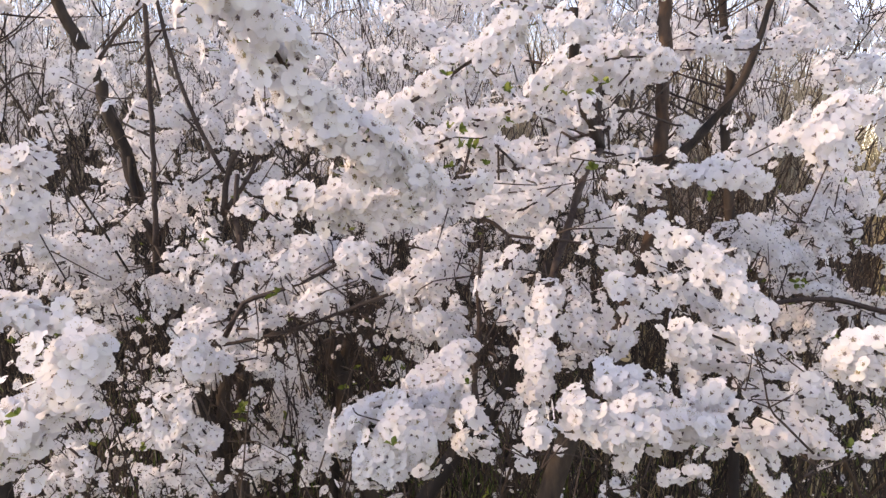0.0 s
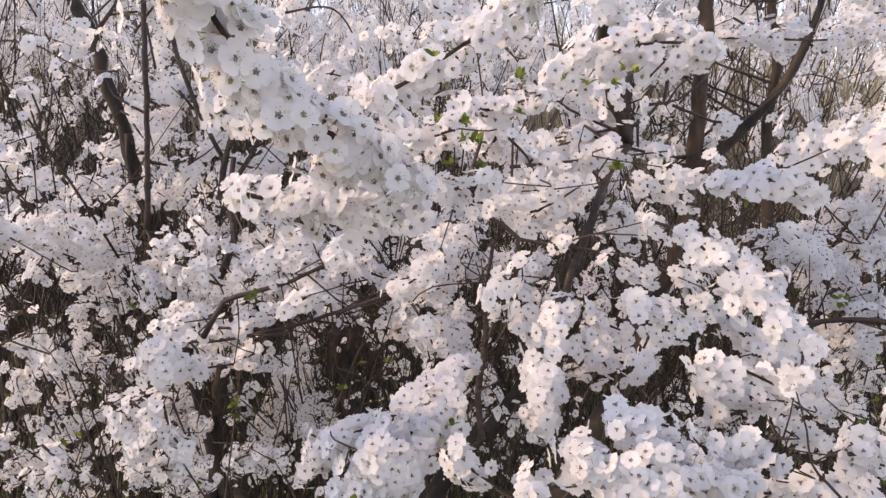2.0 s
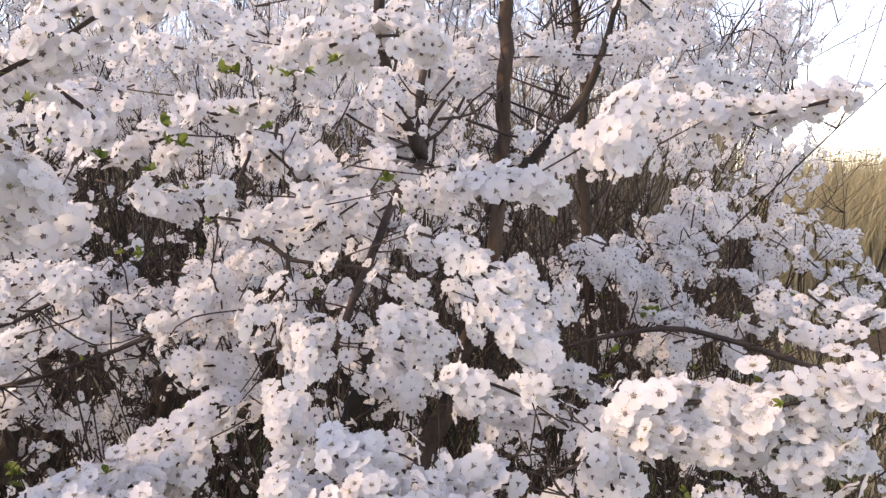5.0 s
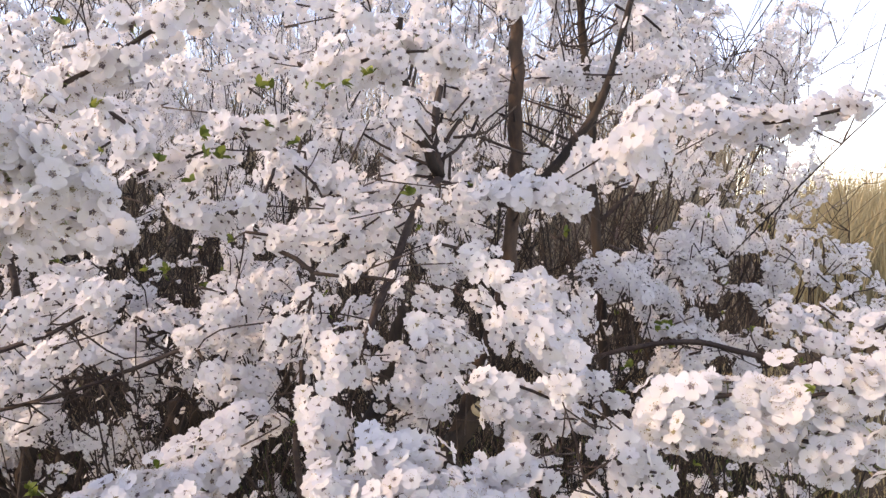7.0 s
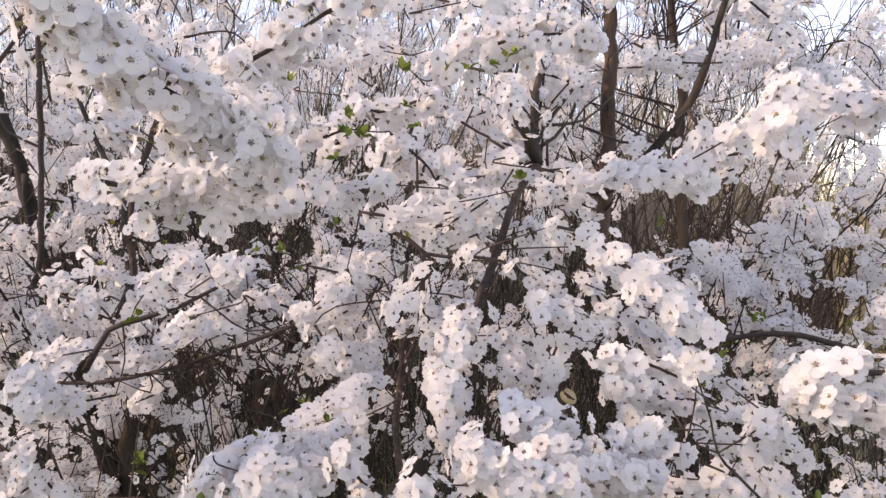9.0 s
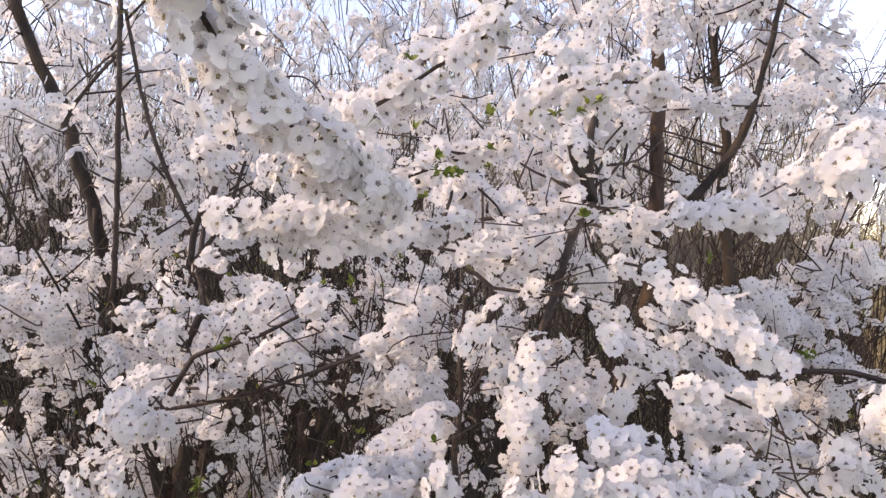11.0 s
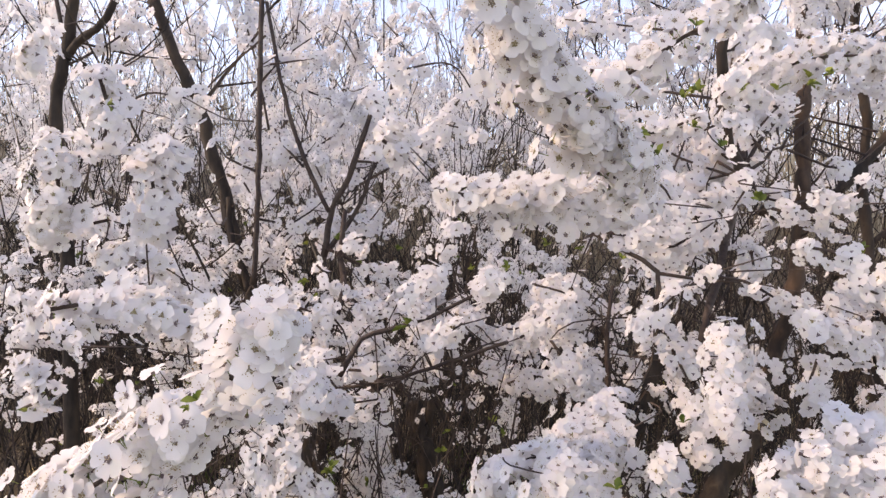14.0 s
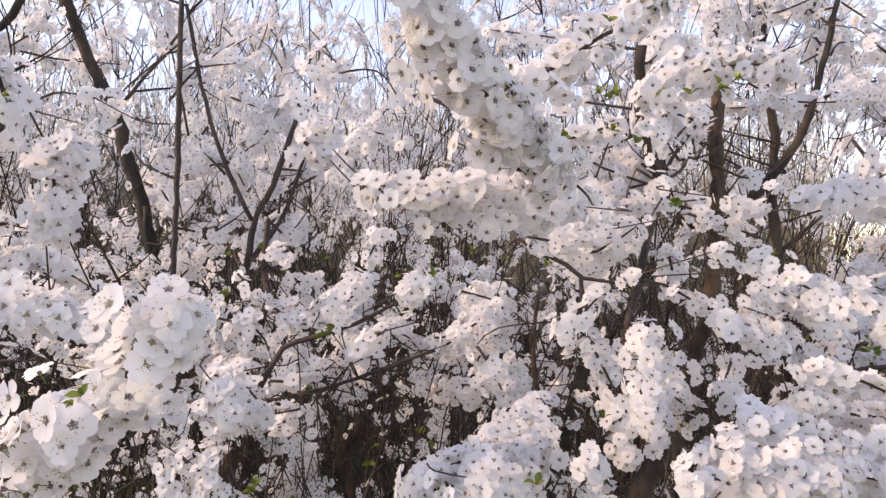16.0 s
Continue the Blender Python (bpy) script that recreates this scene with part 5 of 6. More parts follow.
spray(middle_tree, 0.0209, False, 0.9, 1, (0.243, 0.979, 1.236), (0.218, 0.979, 1.259), (0.192, 0.978, 1.278))
spray(left_tree, 0.0217, False, 0.9, 1, (-0.882, 1.652, 1.449), (-0.891, 1.655, 1.466), (-0.899, 1.659, 1.481))
spray(left_tree, 0.0159, False, 0.9, 1, (-0.681, 1.136, 1.236), (-0.672, 1.150, 1.273), (-0.662, 1.165, 1.300))
spray(left_tree, 0.0197, False, 0.9, 1, (-0.249, 1.431, 1.145), (-0.286, 1.433, 1.167), (-0.323, 1.436, 1.175))
spray(middle_tree, 0.0207, False, 0.9, 1, (-0.094, 1.203, 1.268), (-0.059, 1.212, 1.272), (-0.024, 1.221, 1.266))
spray(left_tree, 0.0212, False, 0.9, 1, (-0.402, 1.498, 1.199), (-0.376, 1.508, 1.219), (-0.350, 1.519, 1.230))
spray(middle_tree, 0.0209, False, 0.9, 1, (-0.176, 1.602, 1.280), (-0.188, 1.620, 1.295), (-0.199, 1.638, 1.300))
spray(middle_tree, 0.0211, False, 0.9, 1, (0.025, 1.134, 1.367), (0.003, 1.163, 1.369), (-0.019, 1.192, 1.356))
spray(left_tree, 0.0188, False, 0.9, 1, (-0.300, 1.093, 1.423), (-0.323, 1.113, 1.414), (-0.346, 1.132, 1.395))
spray(right_tree, 0.0184, False, 0.9, 1, (0.711, 1.427, 1.141), (0.731, 1.426, 1.167), (0.750, 1.425, 1.184))

spray(middle_tree, 0.0240, False, 1.2, 1, (-0.036, 0.940, 1.266), (-0.002, 0.940, 1.272), (0.026, 0.945, 1.262))
spray(middle_tree, 0.0170, False, 1.1, 1, (0.317, 0.860, 1.394), (0.355, 0.860, 1.363), (0.385, 0.860, 1.326))
spray(middle_tree, 0.0160, False, 1.1, 1, (0.287, 0.840, 1.364), (0.327, 0.840, 1.324), (0.362, 0.840, 1.284))
spray(right_tree, 0.0150, False, 1.0, 1, (0.404, 0.950, 1.372), (0.427, 0.950, 1.330))
spray(left_tree, 0.0180, False, 1.1, 1, (-0.006, 0.950, 1.376), (0.006, 0.950, 1.336), (-0.020, 0.950, 1.316))
spray(left_tree, 0.0190, False, 1.1, 1, (-0.753, 0.950, 1.280), (-0.697, 0.950, 1.290), (-0.645, 0.950, 1.281))
spray(left_tree, 0.0180, False, 1.1, 1, (-0.779, 0.980, 1.203), (-0.737, 0.980, 1.225), (-0.700, 0.980, 1.215))
spray(left_tree, 0.0180, False, 1.1, 1, (-0.787, 1.000, 1.320), (-0.728, 1.000, 1.334))
spray(left_tree, 0.0170, False, 1.1, 1, (-0.346, 1.000, 1.391), (-0.314, 1.000, 1.361))


def tuft(tree, r, at):
    """A loose tuft of small flowering shoots inside the crown."""
    rng = random.Random(round(at[0] * 1000) * 3 + round(at[2] * 1000))
    v, f, places = [], [], []
    for _ in range(5):
        p = Vector(at) + Vector((rng.gauss(0, 0.5), rng.gauss(0, 0.5), rng.gauss(-0.1, 0.45))) * r
        d = Vector((rng.gauss(0, 0.8), rng.gauss(0, 0.5), rng.gauss(0.3, 0.6))).normalized()
        n = r * rng.uniform(0.7, 1.3)
        shoot = (p - d * n * 0.5, p + Vector((0, 0, 0.1 * n)), p + d * n * 0.5)
        tube(v, f, smooth_line((p - d * n - Vector((rng.gauss(0, 0.02), -0.03, 0.06)),) + shoot, 0.04), 0.0015, 0.0008, 4)
        places += blossom_places(shoot, rng.uniform(0.008, 0.014), 0.9, rng)[1]
    places = open_to_view([(p, nrm, size * (0.82 if at[1] < 1.2 else 0.94)) for p, nrm, size in places])
    twig = part("blossom_spray", mesh_of("blossom_spray", v, f, [TWIG]), tree, "loose twigs with small white plum blossom")
    if places:
        part("blossom", join_flowers("blossom", places, COARSE if at[1] < 1.2 else FAR, rng), twig, kind="stuff")


tuft(left_tree, 0.062, (-0.765, 1.350, 1.392))
tuft(left_tree, 0.060, (-0.690, 1.350, 1.394))
tuft(left_tree, 0.065, (-0.806, 1.400, 1.266))
tuft(left_tree, 0.063, (-0.722, 1.400, 1.269))
tuft(left_tree, 0.055, (-0.818, 1.500, 1.152))
tuft(left_tree, 0.054, (-0.746, 1.500, 1.118))
tuft(left_tree, 0.064, (-0.868, 1.500, 1.038))
tuft(left_tree, 0.065, (-0.879, 1.500, 0.961))
tuft(left_tree, 0.053, (-0.850, 1.600, 0.967))
tuft(left_tree, 0.061, (-0.919, 1.500, 0.749))
tuft(left_tree, 0.062, (-0.775, 1.400, 0.856))
tuft(left_tree, 0.045, (-0.548, 1.200, 0.971))
tuft(left_tree, 0.044, (-0.443, 1.300, 1.233))
tuft(left_tree, 0.052, (-0.429, 1.350, 1.102))
tuft(left_tree, 0.047, (-0.381, 1.400, 1.054))
tuft(left_tree, 0.042, (-0.567, 1.600, 0.925))
tuft(left_tree, 0.048, (-0.330, 1.300, 1.195))
tuft(left_tree, 0.056, (-0.323, 1.500, 1.048))
tuft(left_tree, 0.060, (-0.304, 1.600, 0.963))
tuft(left_tree, 0.048, (-0.370, 1.600, 0.919))
tuft(left_tree, 0.055, (-0.521, 1.700, 0.666))
tuft(left_tree, 0.061, (-0.449, 1.700, 0.715))
tuft(left_tree, 0.055, (-0.298, 1.600, 0.854))
tuft(left_tree, 0.054, (-0.591, 1.700, 0.739))
tuft(left_tree, 0.045, (-0.462, 1.700, 0.782))
tuft(left_tree, 0.049, (-0.551, 1.500, 0.740))
tuft(left_tree, 0.054, (-0.632, 1.400, 0.776))
tuft(left_tree, 0.036, (-0.207, 1.300, 1.313))
tuft(left_tree, 0.038, (-0.241, 1.200, 1.332))
tuft(left_tree, 0.042, (-0.349, 1.300, 1.308))
tuft(middle_tree, 0.041, (-0.021, 1.200, 1.345))
tuft(middle_tree, 0.037, (-0.056, 1.200, 1.278))
tuft(middle_tree, 0.034, (-0.140, 1.400, 1.155))
tuft(middle_tree, 0.038, (0.023, 1.400, 1.251))
tuft(middle_tree, 0.037, (0.065, 1.500, 0.976))
tuft(middle_tree, 0.027, (0.114, 1.100, 1.084))
tuft(middle_tree, 0.034, (0.236, 1.200, 1.165))
tuft(middle_tree, 0.041, (0.246, 1.300, 1.249))
tuft(right_tree, 0.038, (0.554, 1.300, 1.341))
tuft(right_tree, 0.042, (0.599, 1.250, 1.340))
tuft(right_tree, 0.057, (0.714, 1.300, 1.376))
tuft(right_tree, 0.049, (0.742, 1.400, 1.423))
tuft(right_tree, 0.046, (0.752, 1.300, 1.308))
tuft(right_tree, 0.038, (0.791, 1.400, 1.192))
tuft(right_tree, 0.048, (0.839, 1.500, 1.058))
tuft(right_tree, 0.041, (0.787, 1.500, 1.007))
tuft(right_tree, 0.033, (0.463, 1.300, 1.042))
tuft(left_tree, 0.041, (-0.473, 1.200, 1.161))
tuft(left_tree, 0.059, (-0.540, 1.500, 0.989))
tuft(left_tree, 0.049, (-0.547, 1.600, 0.880))
tuft(left_tree, 0.051, (-0.437, 1.500, 1.049))
tuft(left_tree, 0.044, (-0.345, 1.500, 1.027))
tuft(left_tree, 0.048, (-0.398, 1.600, 0.864))
tuft(left_tree, 0.047, (-0.755, 1.500, 1.246))
tuft(left_tree, 0.040, (-0.733, 1.500, 1.195))
tuft(middle_tree, 0.040, (-0.071, 1.300, 1.273))
tuft(right_tree, 0.049, (0.773, 1.400, 1.458))
tuft(right_tree, 0.052, (0.728, 1.350, 1.385))
tuft(right_tree, 0.044, (0.632, 1.300, 1.367))
tuft(right_tree, 0.042, (0.726, 1.400, 1.312))
tuft(right_tree, 0.056, (0.863, 1.400, 1.407))
tuft(right_tree, 0.056, (0.824, 1.400, 1.314))
tuft(right_tree, 0.046, (0.924, 1.450, 1.270))
tuft(right_tree, 0.040, (0.807, 1.500, 1.154))
tuft(right_tree, 0.048, (0.912, 1.500, 1.191))
tuft(right_tree, 0.034, (0.654, 1.300, 1.110))
tuft(right_tree, 0.032, (0.657, 1.200, 1.111))
tuft(left_tree, 0.071, (-0.394, 1.700, 0.934))
tuft(left_tree, 0.065, (-0.379, 1.700, 0.859))
tuft(left_tree, 0.049, (-0.361, 1.700, 0.990))
tuft(left_tree, 0.046, (-0.385, 1.400, 1.096))
tuft(left_tree, 0.043, (-0.426, 1.300, 1.114))
tuft(left_tree, 0.044, (-0.434, 1.300, 1.030))
tuft(left_tree, 0.039, (-0.433, 1.300, 0.973))
tuft(middle_tree, 0.039, (-0.090, 1.400, 1.247))
tuft(middle_tree, 0.042, (-0.118, 1.500, 1.173))
tuft(left_tree, 0.045, (-0.275, 1.400, 1.174))
tuft(middle_tree, 0.041, (-0.196, 1.300, 1.242))
tuft(middle_tree, 0.038, (-0.175, 1.600, 1.127))
tuft(middle_tree, 0.041, (-0.021, 1.300, 1.294))
tuft(middle_tree, 0.041, (0.036, 1.300, 1.356))
tuft(left_tree, 0.036, (-0.307, 1.300, 1.345))
tuft(left_tree, 0.045, (-0.405, 1.400, 1.424))
tuft(left_tree, 0.051, (-0.485, 1.400, 1.466))
tuft(left_tree, 0.046, (-0.557, 1.400, 1.408))
tuft(left_tree, 0.050, (-0.807, 1.200, 1.345))
tuft(left_tree, 0.045, (-0.889, 1.200, 1.362))
tuft(left_tree, 0.041, (-0.210, 1.300, 1.358))
tuft(middle_tree, 0.038, (-0.105, 1.400, 1.367))
tuft(middle_tree, 0.033, (0.073, 1.200, 1.323))
tuft(middle_tree, 0.032, (0.129, 1.150, 1.203))
tuft(middle_tree, 0.036, (0.147, 1.100, 1.098))
tuft(middle_tree, 0.036, (-0.108, 1.500, 1.049))
tuft(left_tree, 0.043, (-0.638, 1.100, 1.557))
tuft(left_tree, 0.038, (-0.645, 1.100, 1.470))
tuft(right_tree, 0.078, (0.833, 1.800, 1.913))
tuft(right_tree, 0.080, (0.949, 1.800, 1.896))
tuft(right_tree, 0.085, (1.077, 1.850, 1.941))
tuft(right_tree, 0.089, (1.215, 1.900, 1.921))
tuft(right_tree, 0.082, (1.299, 1.900, 1.946))
tuft(right_tree, 0.070, (0.956, 1.750, 1.790))
tuft(right_tree, 0.074, (1.113, 1.800, 1.804))
tuft(right_tree, 0.058, (0.695, 1.700, 1.903))
tuft(left_tree, 0.052, (-0.551, 1.300, 1.068))
tuft(left_tree, 0.056, (-0.535, 1.400, 0.992))
tuft(left_tree, 0.058, (-0.617, 1.400, 0.949))
tuft(left_tree, 0.056, (-0.495, 1.400, 0.932))
tuft(left_tree, 0.051, (-0.557, 1.400, 0.917))
tuft(left_tree, 0.055, (-0.485, 1.600, 0.930))
tuft(left_tree, 0.051, (-0.505, 1.500, 1.070))
tuft(right_tree, 0.038, (0.875, 1.400, 1.210))
tuft(right_tree, 0.049, (0.914, 1.500, 0.886))
tuft(right_tree, 0.054, (1.080, 1.600, 0.857))
tuft(right_tree, 0.055, (1.158, 1.600, 0.909))
tuft(right_tree, 0.040, (0.840, 1.500, 1.142))
tuft(right_tree, 0.067, (0.803, 1.750, 1.926))
tuft(right_tree, 0.079, (0.942, 1.800, 1.916))
tuft(right_tree, 0.083, (1.090, 1.850, 1.904))
tuft(right_tree, 0.079, (1.246, 1.900, 1.936))
tuft(right_tree, 0.071, (1.298, 1.900, 1.862))
tuft(right_tree, 0.071, (1.005, 1.800, 1.805))
tuft(right_tree, 0.065, (1.127, 1.800, 1.794))
tuft(right_tree, 0.042, (0.818, 1.400, 1.464))
tuft(right_tree, 0.049, (0.902, 1.400, 1.420))
tuft(right_tree, 0.054, (1.047, 1.500, 1.524))
tuft(right_tree, 0.051, (1.033, 1.400, 1.420))
tuft(right_tree, 0.057, (1.069, 1.350, 1.400))
tuft(right_tree, 0.043, (0.929, 1.400, 1.330))
tuft(left_tree, 0.054, (-0.836, 1.300, 1.442))
tuft(left_tree, 0.057, (-0.807, 1.400, 1.332))
tuft(left_tree, 0.049, (-0.670, 1.400, 1.291))
tuft(left_tree, 0.044, (-0.552, 1.300, 1.398))
tuft(left_tree, 0.050, (-0.521, 1.500, 1.190))
tuft(left_tree, 0.046, (-0.422, 1.400, 1.299))
tuft(left_tree, 0.054, (-0.661, 1.500, 0.993))
tuft(left_tree, 0.049, (-0.352, 1.500, 1.195))
tuft(left_tree, 0.052, (-0.516, 1.500, 0.999))
tuft(left_tree, 0.041, (-0.407, 1.400, 1.122))
tuft(left_tree, 0.056, (-0.815, 1.300, 1.152))
tuft(left_tree, 0.058, (-0.795, 1.350, 1.095))
tuft(left_tree, 0.057, (-0.815, 1.300, 1.059))
tuft(left_tree, 0.055, (-0.828, 1.400, 0.970))
tuft(left_tree, 0.060, (-0.836, 1.300, 0.881))
tuft(left_tree, 0.064, (-0.849, 1.400, 0.795))
tuft(left_tree, 0.055, (-0.795, 1.400, 0.904))
tuft(left_tree, 0.056, (-0.765, 1.400, 0.775))
tuft(middle_tree, 0.041, (-0.122, 1.500, 1.157))
tuft(left_tree, 0.045, (-0.247, 1.600, 1.047))
tuft(middle_tree, 0.038, (-0.087, 1.600, 1.036))
tuft(left_tree, 0.044, (-0.282, 1.500, 0.922))
tuft(left_tree, 0.052, (-0.475, 1.500, 0.968))


def spurs(tree, count, seed, low, high):
    """Short flowering spurs that spring from the limbs of one tree."""
    rng = random.Random(seed)
    roots = [q[0] for q in LIMB_POINTS if q[1] is tree and q[2] == "branch" and low < q[0].z < high and q[0].y > 0.75]
    v, f, places = [], [], []
    for _ in range(count):
        p = rng.choice(roots) + Vector((rng.gauss(0, 0.01), 0, rng.gauss(0, 0.02)))
        d = Vector((rng.gauss(0, 0.75), abs(rng.gauss(0.5, 0.5)) + 0.15, rng.gauss(0.35, 0.5))).normalized()
        n = rng.uniform(0.08, 0.30)
        line = (p, p + d * n * 0.5 + Vector((rng.gauss(0, 0.015), 0, rng.gauss(0, 0.015))), p + d * n + Vector((0, 0, 0.12 * n)))
        tube(v, f, smooth_line(line, 0.03), 0.0024, 0.0010, 4)
        places += blossom_places((line[0].lerp(line[1], 0.5), line[1], line[2]), rng.uniform(0.012, 0.026), 0.75, rng)[1]
    twig = part("flowering_spur", mesh_of("flowering_spur", v, f, [TWIG]), tree, kind="stuff")
    part("blossom", join_flowers("blossom", open_to_view(places), COARSE, rng), twig, kind="stuff")


spurs(left_tree, 26, 41, 1.42, 2.3)
spurs(middle_tree, 34, 42, 1.42, 2.3)
spurs(right_tree, 26, 43, 1.42, 2.3)


def sprigs(tree, count, seed, x0, x1):
    """Thin flowering shoots scattered low inside the thicket, with single flowers and buds about them."""
    rng = random.Random(seed)
    v, f, places, buds = [], [], [], []
    while count:
        p = Vector((rng.uniform(x0, x1), rng.uniform(1.05, 2.3), rng.uniform(0.40, 1.4)))
        if noise.noise(p * 3.1) < -0.12:
            continue
        count -= 1
        d = Vector((rng.gauss(0, 0.7), rng.gauss(0, 0.5), rng.uniform(0.1, 1.0))).normalized()
        n = rng.uniform(0.04, 0.13)
        tube(v, f, smooth_line((p - d * 0.12 - Vector((rng.gauss(0, 0.04), 0, 0.22)), p - d * 0.02, p + d * n), 0.05), 0.0016, 0.0007, 4)
        mine = blossom_places((p, p + d * n * 0.5 + Vector((rng.gauss(0, 0.006), 0, 0.004)), p + d * n), rng.uniform(0.006, 0.015), rng.uniform(0.3, 0.6), rng)[1]
        shown = open_to_view(mine)
        places += shown if len(shown) > 0.7 * len(mine) else [q for q in mine if rng.random() < 0.4 and p.y > 1.3]
        for _ in range(rng.randint(0, 4)):
            q = p + d * rng.uniform(-0.08, n) + Vector((rng.gauss(0, 0.012), rng.gauss(0, 0.012), rng.gauss(0, 0.012)))
            buds.append((q, Vector((rng.gauss(0, 1), rng.gauss(-0.4, 1), rng.gauss(0.6, 1))), rng.uniform(0.5, 0.9)))
    twig = part("flowering_shoot", mesh_of("flowering_shoot", v, f, [TWIG]), tree, kind="stuff")
    part("blossom", join_flowers("blossom", places, COARSE, rng), twig, kind="stuff")
    part("bud", join_flowers("bud", buds, BUDS, rng), twig, "small round white buds", kind="stuff")


sprigs(left_tree, 260, 51, -1.45, -0.2)
sprigs(middle_tree, 170, 52, -0.2, 0.4)
sprigs(right_tree, 190, 53, 0.4, 1.5)


def withe(tree, r, mat, *points):
    """A long thin shoot against the sky, arching, with alternate side twigs and buds along it."""
    rng = random.Random(round(points[0][0] * 999) + round(points[-1][2] * 777))
    line, v, f, buds = smooth_line(points, 0.03), [], [], []
    tube(v, f, line, r, 0.0007, 5, rng, 0.08)
    side = 1
    for i in range(3, len(line) - 1, 2):
        side = -side
        d = (line[i + 1] - line[i]).normalized()
        e = (d + Vector((0.75 * side * d.z, rng.gauss(0, 0.3), 0.25 - 0.75 * side * d.x))).normalized()
        n = rng.uniform(0.05, 0.22) * (1.15 - i / len(line))
        twig = smooth_line((line[i], line[i] + e * n * 0.5, line[i] + e * n + Vector((0, 0, 0.12 * n))), 0.03)
        tube(v, f, twig, 0.0012, 0.0006, 4)
        for q in twig[1::2]:
            buds.append((q + Vector((rng.gauss(0, 0.002), 0, rng.gauss(0, 0.002))), e + Vector((rng.gauss(0, 0.8), -0.3, rng.gauss(0, 0.8))), rng.uniform(0.35, 0.7)))
    twig = part("shoot", mesh_of("shoot", v, f, [mat]), tree, "long bare arching shoot with small buds")
    part("bud", join_flowers("bud", buds, BUDS, rng), twig, kind="stuff")


withe(right_tree, 0.0023, TWIG, (1.02, 1.95, 1.42), (1.10, 1.94, 1.62), (1.24, 1.93, 1.76), (1.40, 1.92, 1.85), (1.60, 1.90, 1.97), (1.78, 1.90, 2.13))
withe(right_tree, 0.0019, TWIG, (1.00, 1.95, 1.40), (1.06, 1.94, 1.66), (1.16, 1.94, 1.86), (1.30, 1.94, 2.06), (1.42, 1.95, 2.22))
withe(right_tree, 0.0018, TWIG, (0.98, 1.97, 1.45), (1.02, 1.96, 1.72), (1.08, 1.96, 1.95), (1.12, 1.97, 2.18))
withe(right_tree, 0.0016, TWIG, (1.10, 2.02, 1.42), (1.22, 2.01, 1.58), (1.40, 2.00, 1.70), (1.58, 2.00, 1.78), (1.78, 2.00, 1.84))
withe(right_tree, 0.0015, HAZED_TWIG, (1.20, 2.10, 1.40), (1.34, 2.10, 1.62), (1.46, 2.10, 1.84), (1.60, 2.10, 2.02), (1.70, 2.10, 2.24))
withe(right_tree, 0.0015, HAZED_TWIG, (1.30, 2.15, 1.35), (1.46, 2.15, 1.52), (1.60, 2.15, 1.70), (1.68, 2.15, 1.92), (1.74, 2.15, 2.10))
withe(right_tree, 0.0014, HAZED_TWIG, (1.38, 2.12, 1.30), (1.54, 2.12, 1.44), (1.70, 2.12, 1.56), (1.90, 2.12, 1.64))
withe(right_tree, 0.0015, TWIG, (0.90, 1.88, 1.45), (0.92, 1.88, 1.70), (0.95, 1.88, 1.92), (1.00, 1.88, 2.12))
withe(right_tree, 0.0014, HAZED_TWIG, (1.46, 2.20, 1.30), (1.60, 2.20, 1.58), (1.68, 2.20, 1.78), (1.72, 2.20, 2.02))
withe(right_tree, 0.0014, TWIG, (1.14, 2.05, 1.36), (1.32, 2.04, 1.50), (1.52, 2.03, 1.58), (1.74, 2.02, 1.61))
withe(left_tree, 0.0015, TWIG, (-0.66, 1.39, 1.72), (-0.60, 1.395, 1.80), (-0.55, 1.40, 1.90), (-0.48, 1.41, 2.02))
withe(left_tree, 0.0012, HAZED_TWIG, (-0.72, 1.70, 1.55), (-0.66, 1.70, 1.80), (-0.56, 1.70, 2.00), (-0.46, 1.70, 2.22))
withe(left_tree, 0.0012, HAZED_TWIG, (-0.60, 1.80, 1.60), (-0.68, 1.80, 1.85), (-0.72, 1.80, 2.05), (-0.70, 1.80, 2.28))


def leaf_mesh(seed):
    """A small young leaf pair-tuft: folded pointed blades spreading from one bud."""
    rng = random.Random(seed)
    v, f = [], []
    for k in range(rng.randint(4, 7)):
        a, tilt, n = rng.uniform(0, 6.28), rng.uniform(0.35, 1.25), rng.uniform(0.006, 0.013)
        d = Vector((math.cos(a) * math.cos(tilt), math.sin(a) * math.cos(tilt), math.sin(tilt)))
        s = d.cross(Vector((0, 0, 1))).normalized()
        up = s.cross(d)
        b = len(v)
        for t, w in ((0.0, 0.03), (0.3, 0.2), (0.6, 0.24), (0.85, 0.12), (1.0, 0.01)):
            mid = d * n * t - Vector((0, 0, 1)) * n * 0.25 * t * t
            v += [mid - s * n * w + up * n * w * 0.5, mid, mid + s * n * w + up * n * w * 0.5]
        for j in range(4):
            for q in range(2):
                p = b + j * 3 + q
                f.append((p, p + 1, p + 4, p + 3))
    return mesh_of("leaf_tuft", v, f, [LEAF])


LEAVES = [leaf_mesh(60 + k) for k in range(5)]


def leaves(tree, x, y, z, size):
    rng = random.Random(round(x * 1000) + round(z * 5000))
    ob = part("leaf_tuft", LEAVES[rng.randrange(5)], tree, "young bright green leaves")
    ob.matrix_world = pose(x, y, z, rng.uniform(-60, 60), rng.uniform(-60, 60), rng.uniform(0, 360)) @ Matrix.Scale(size, 4)


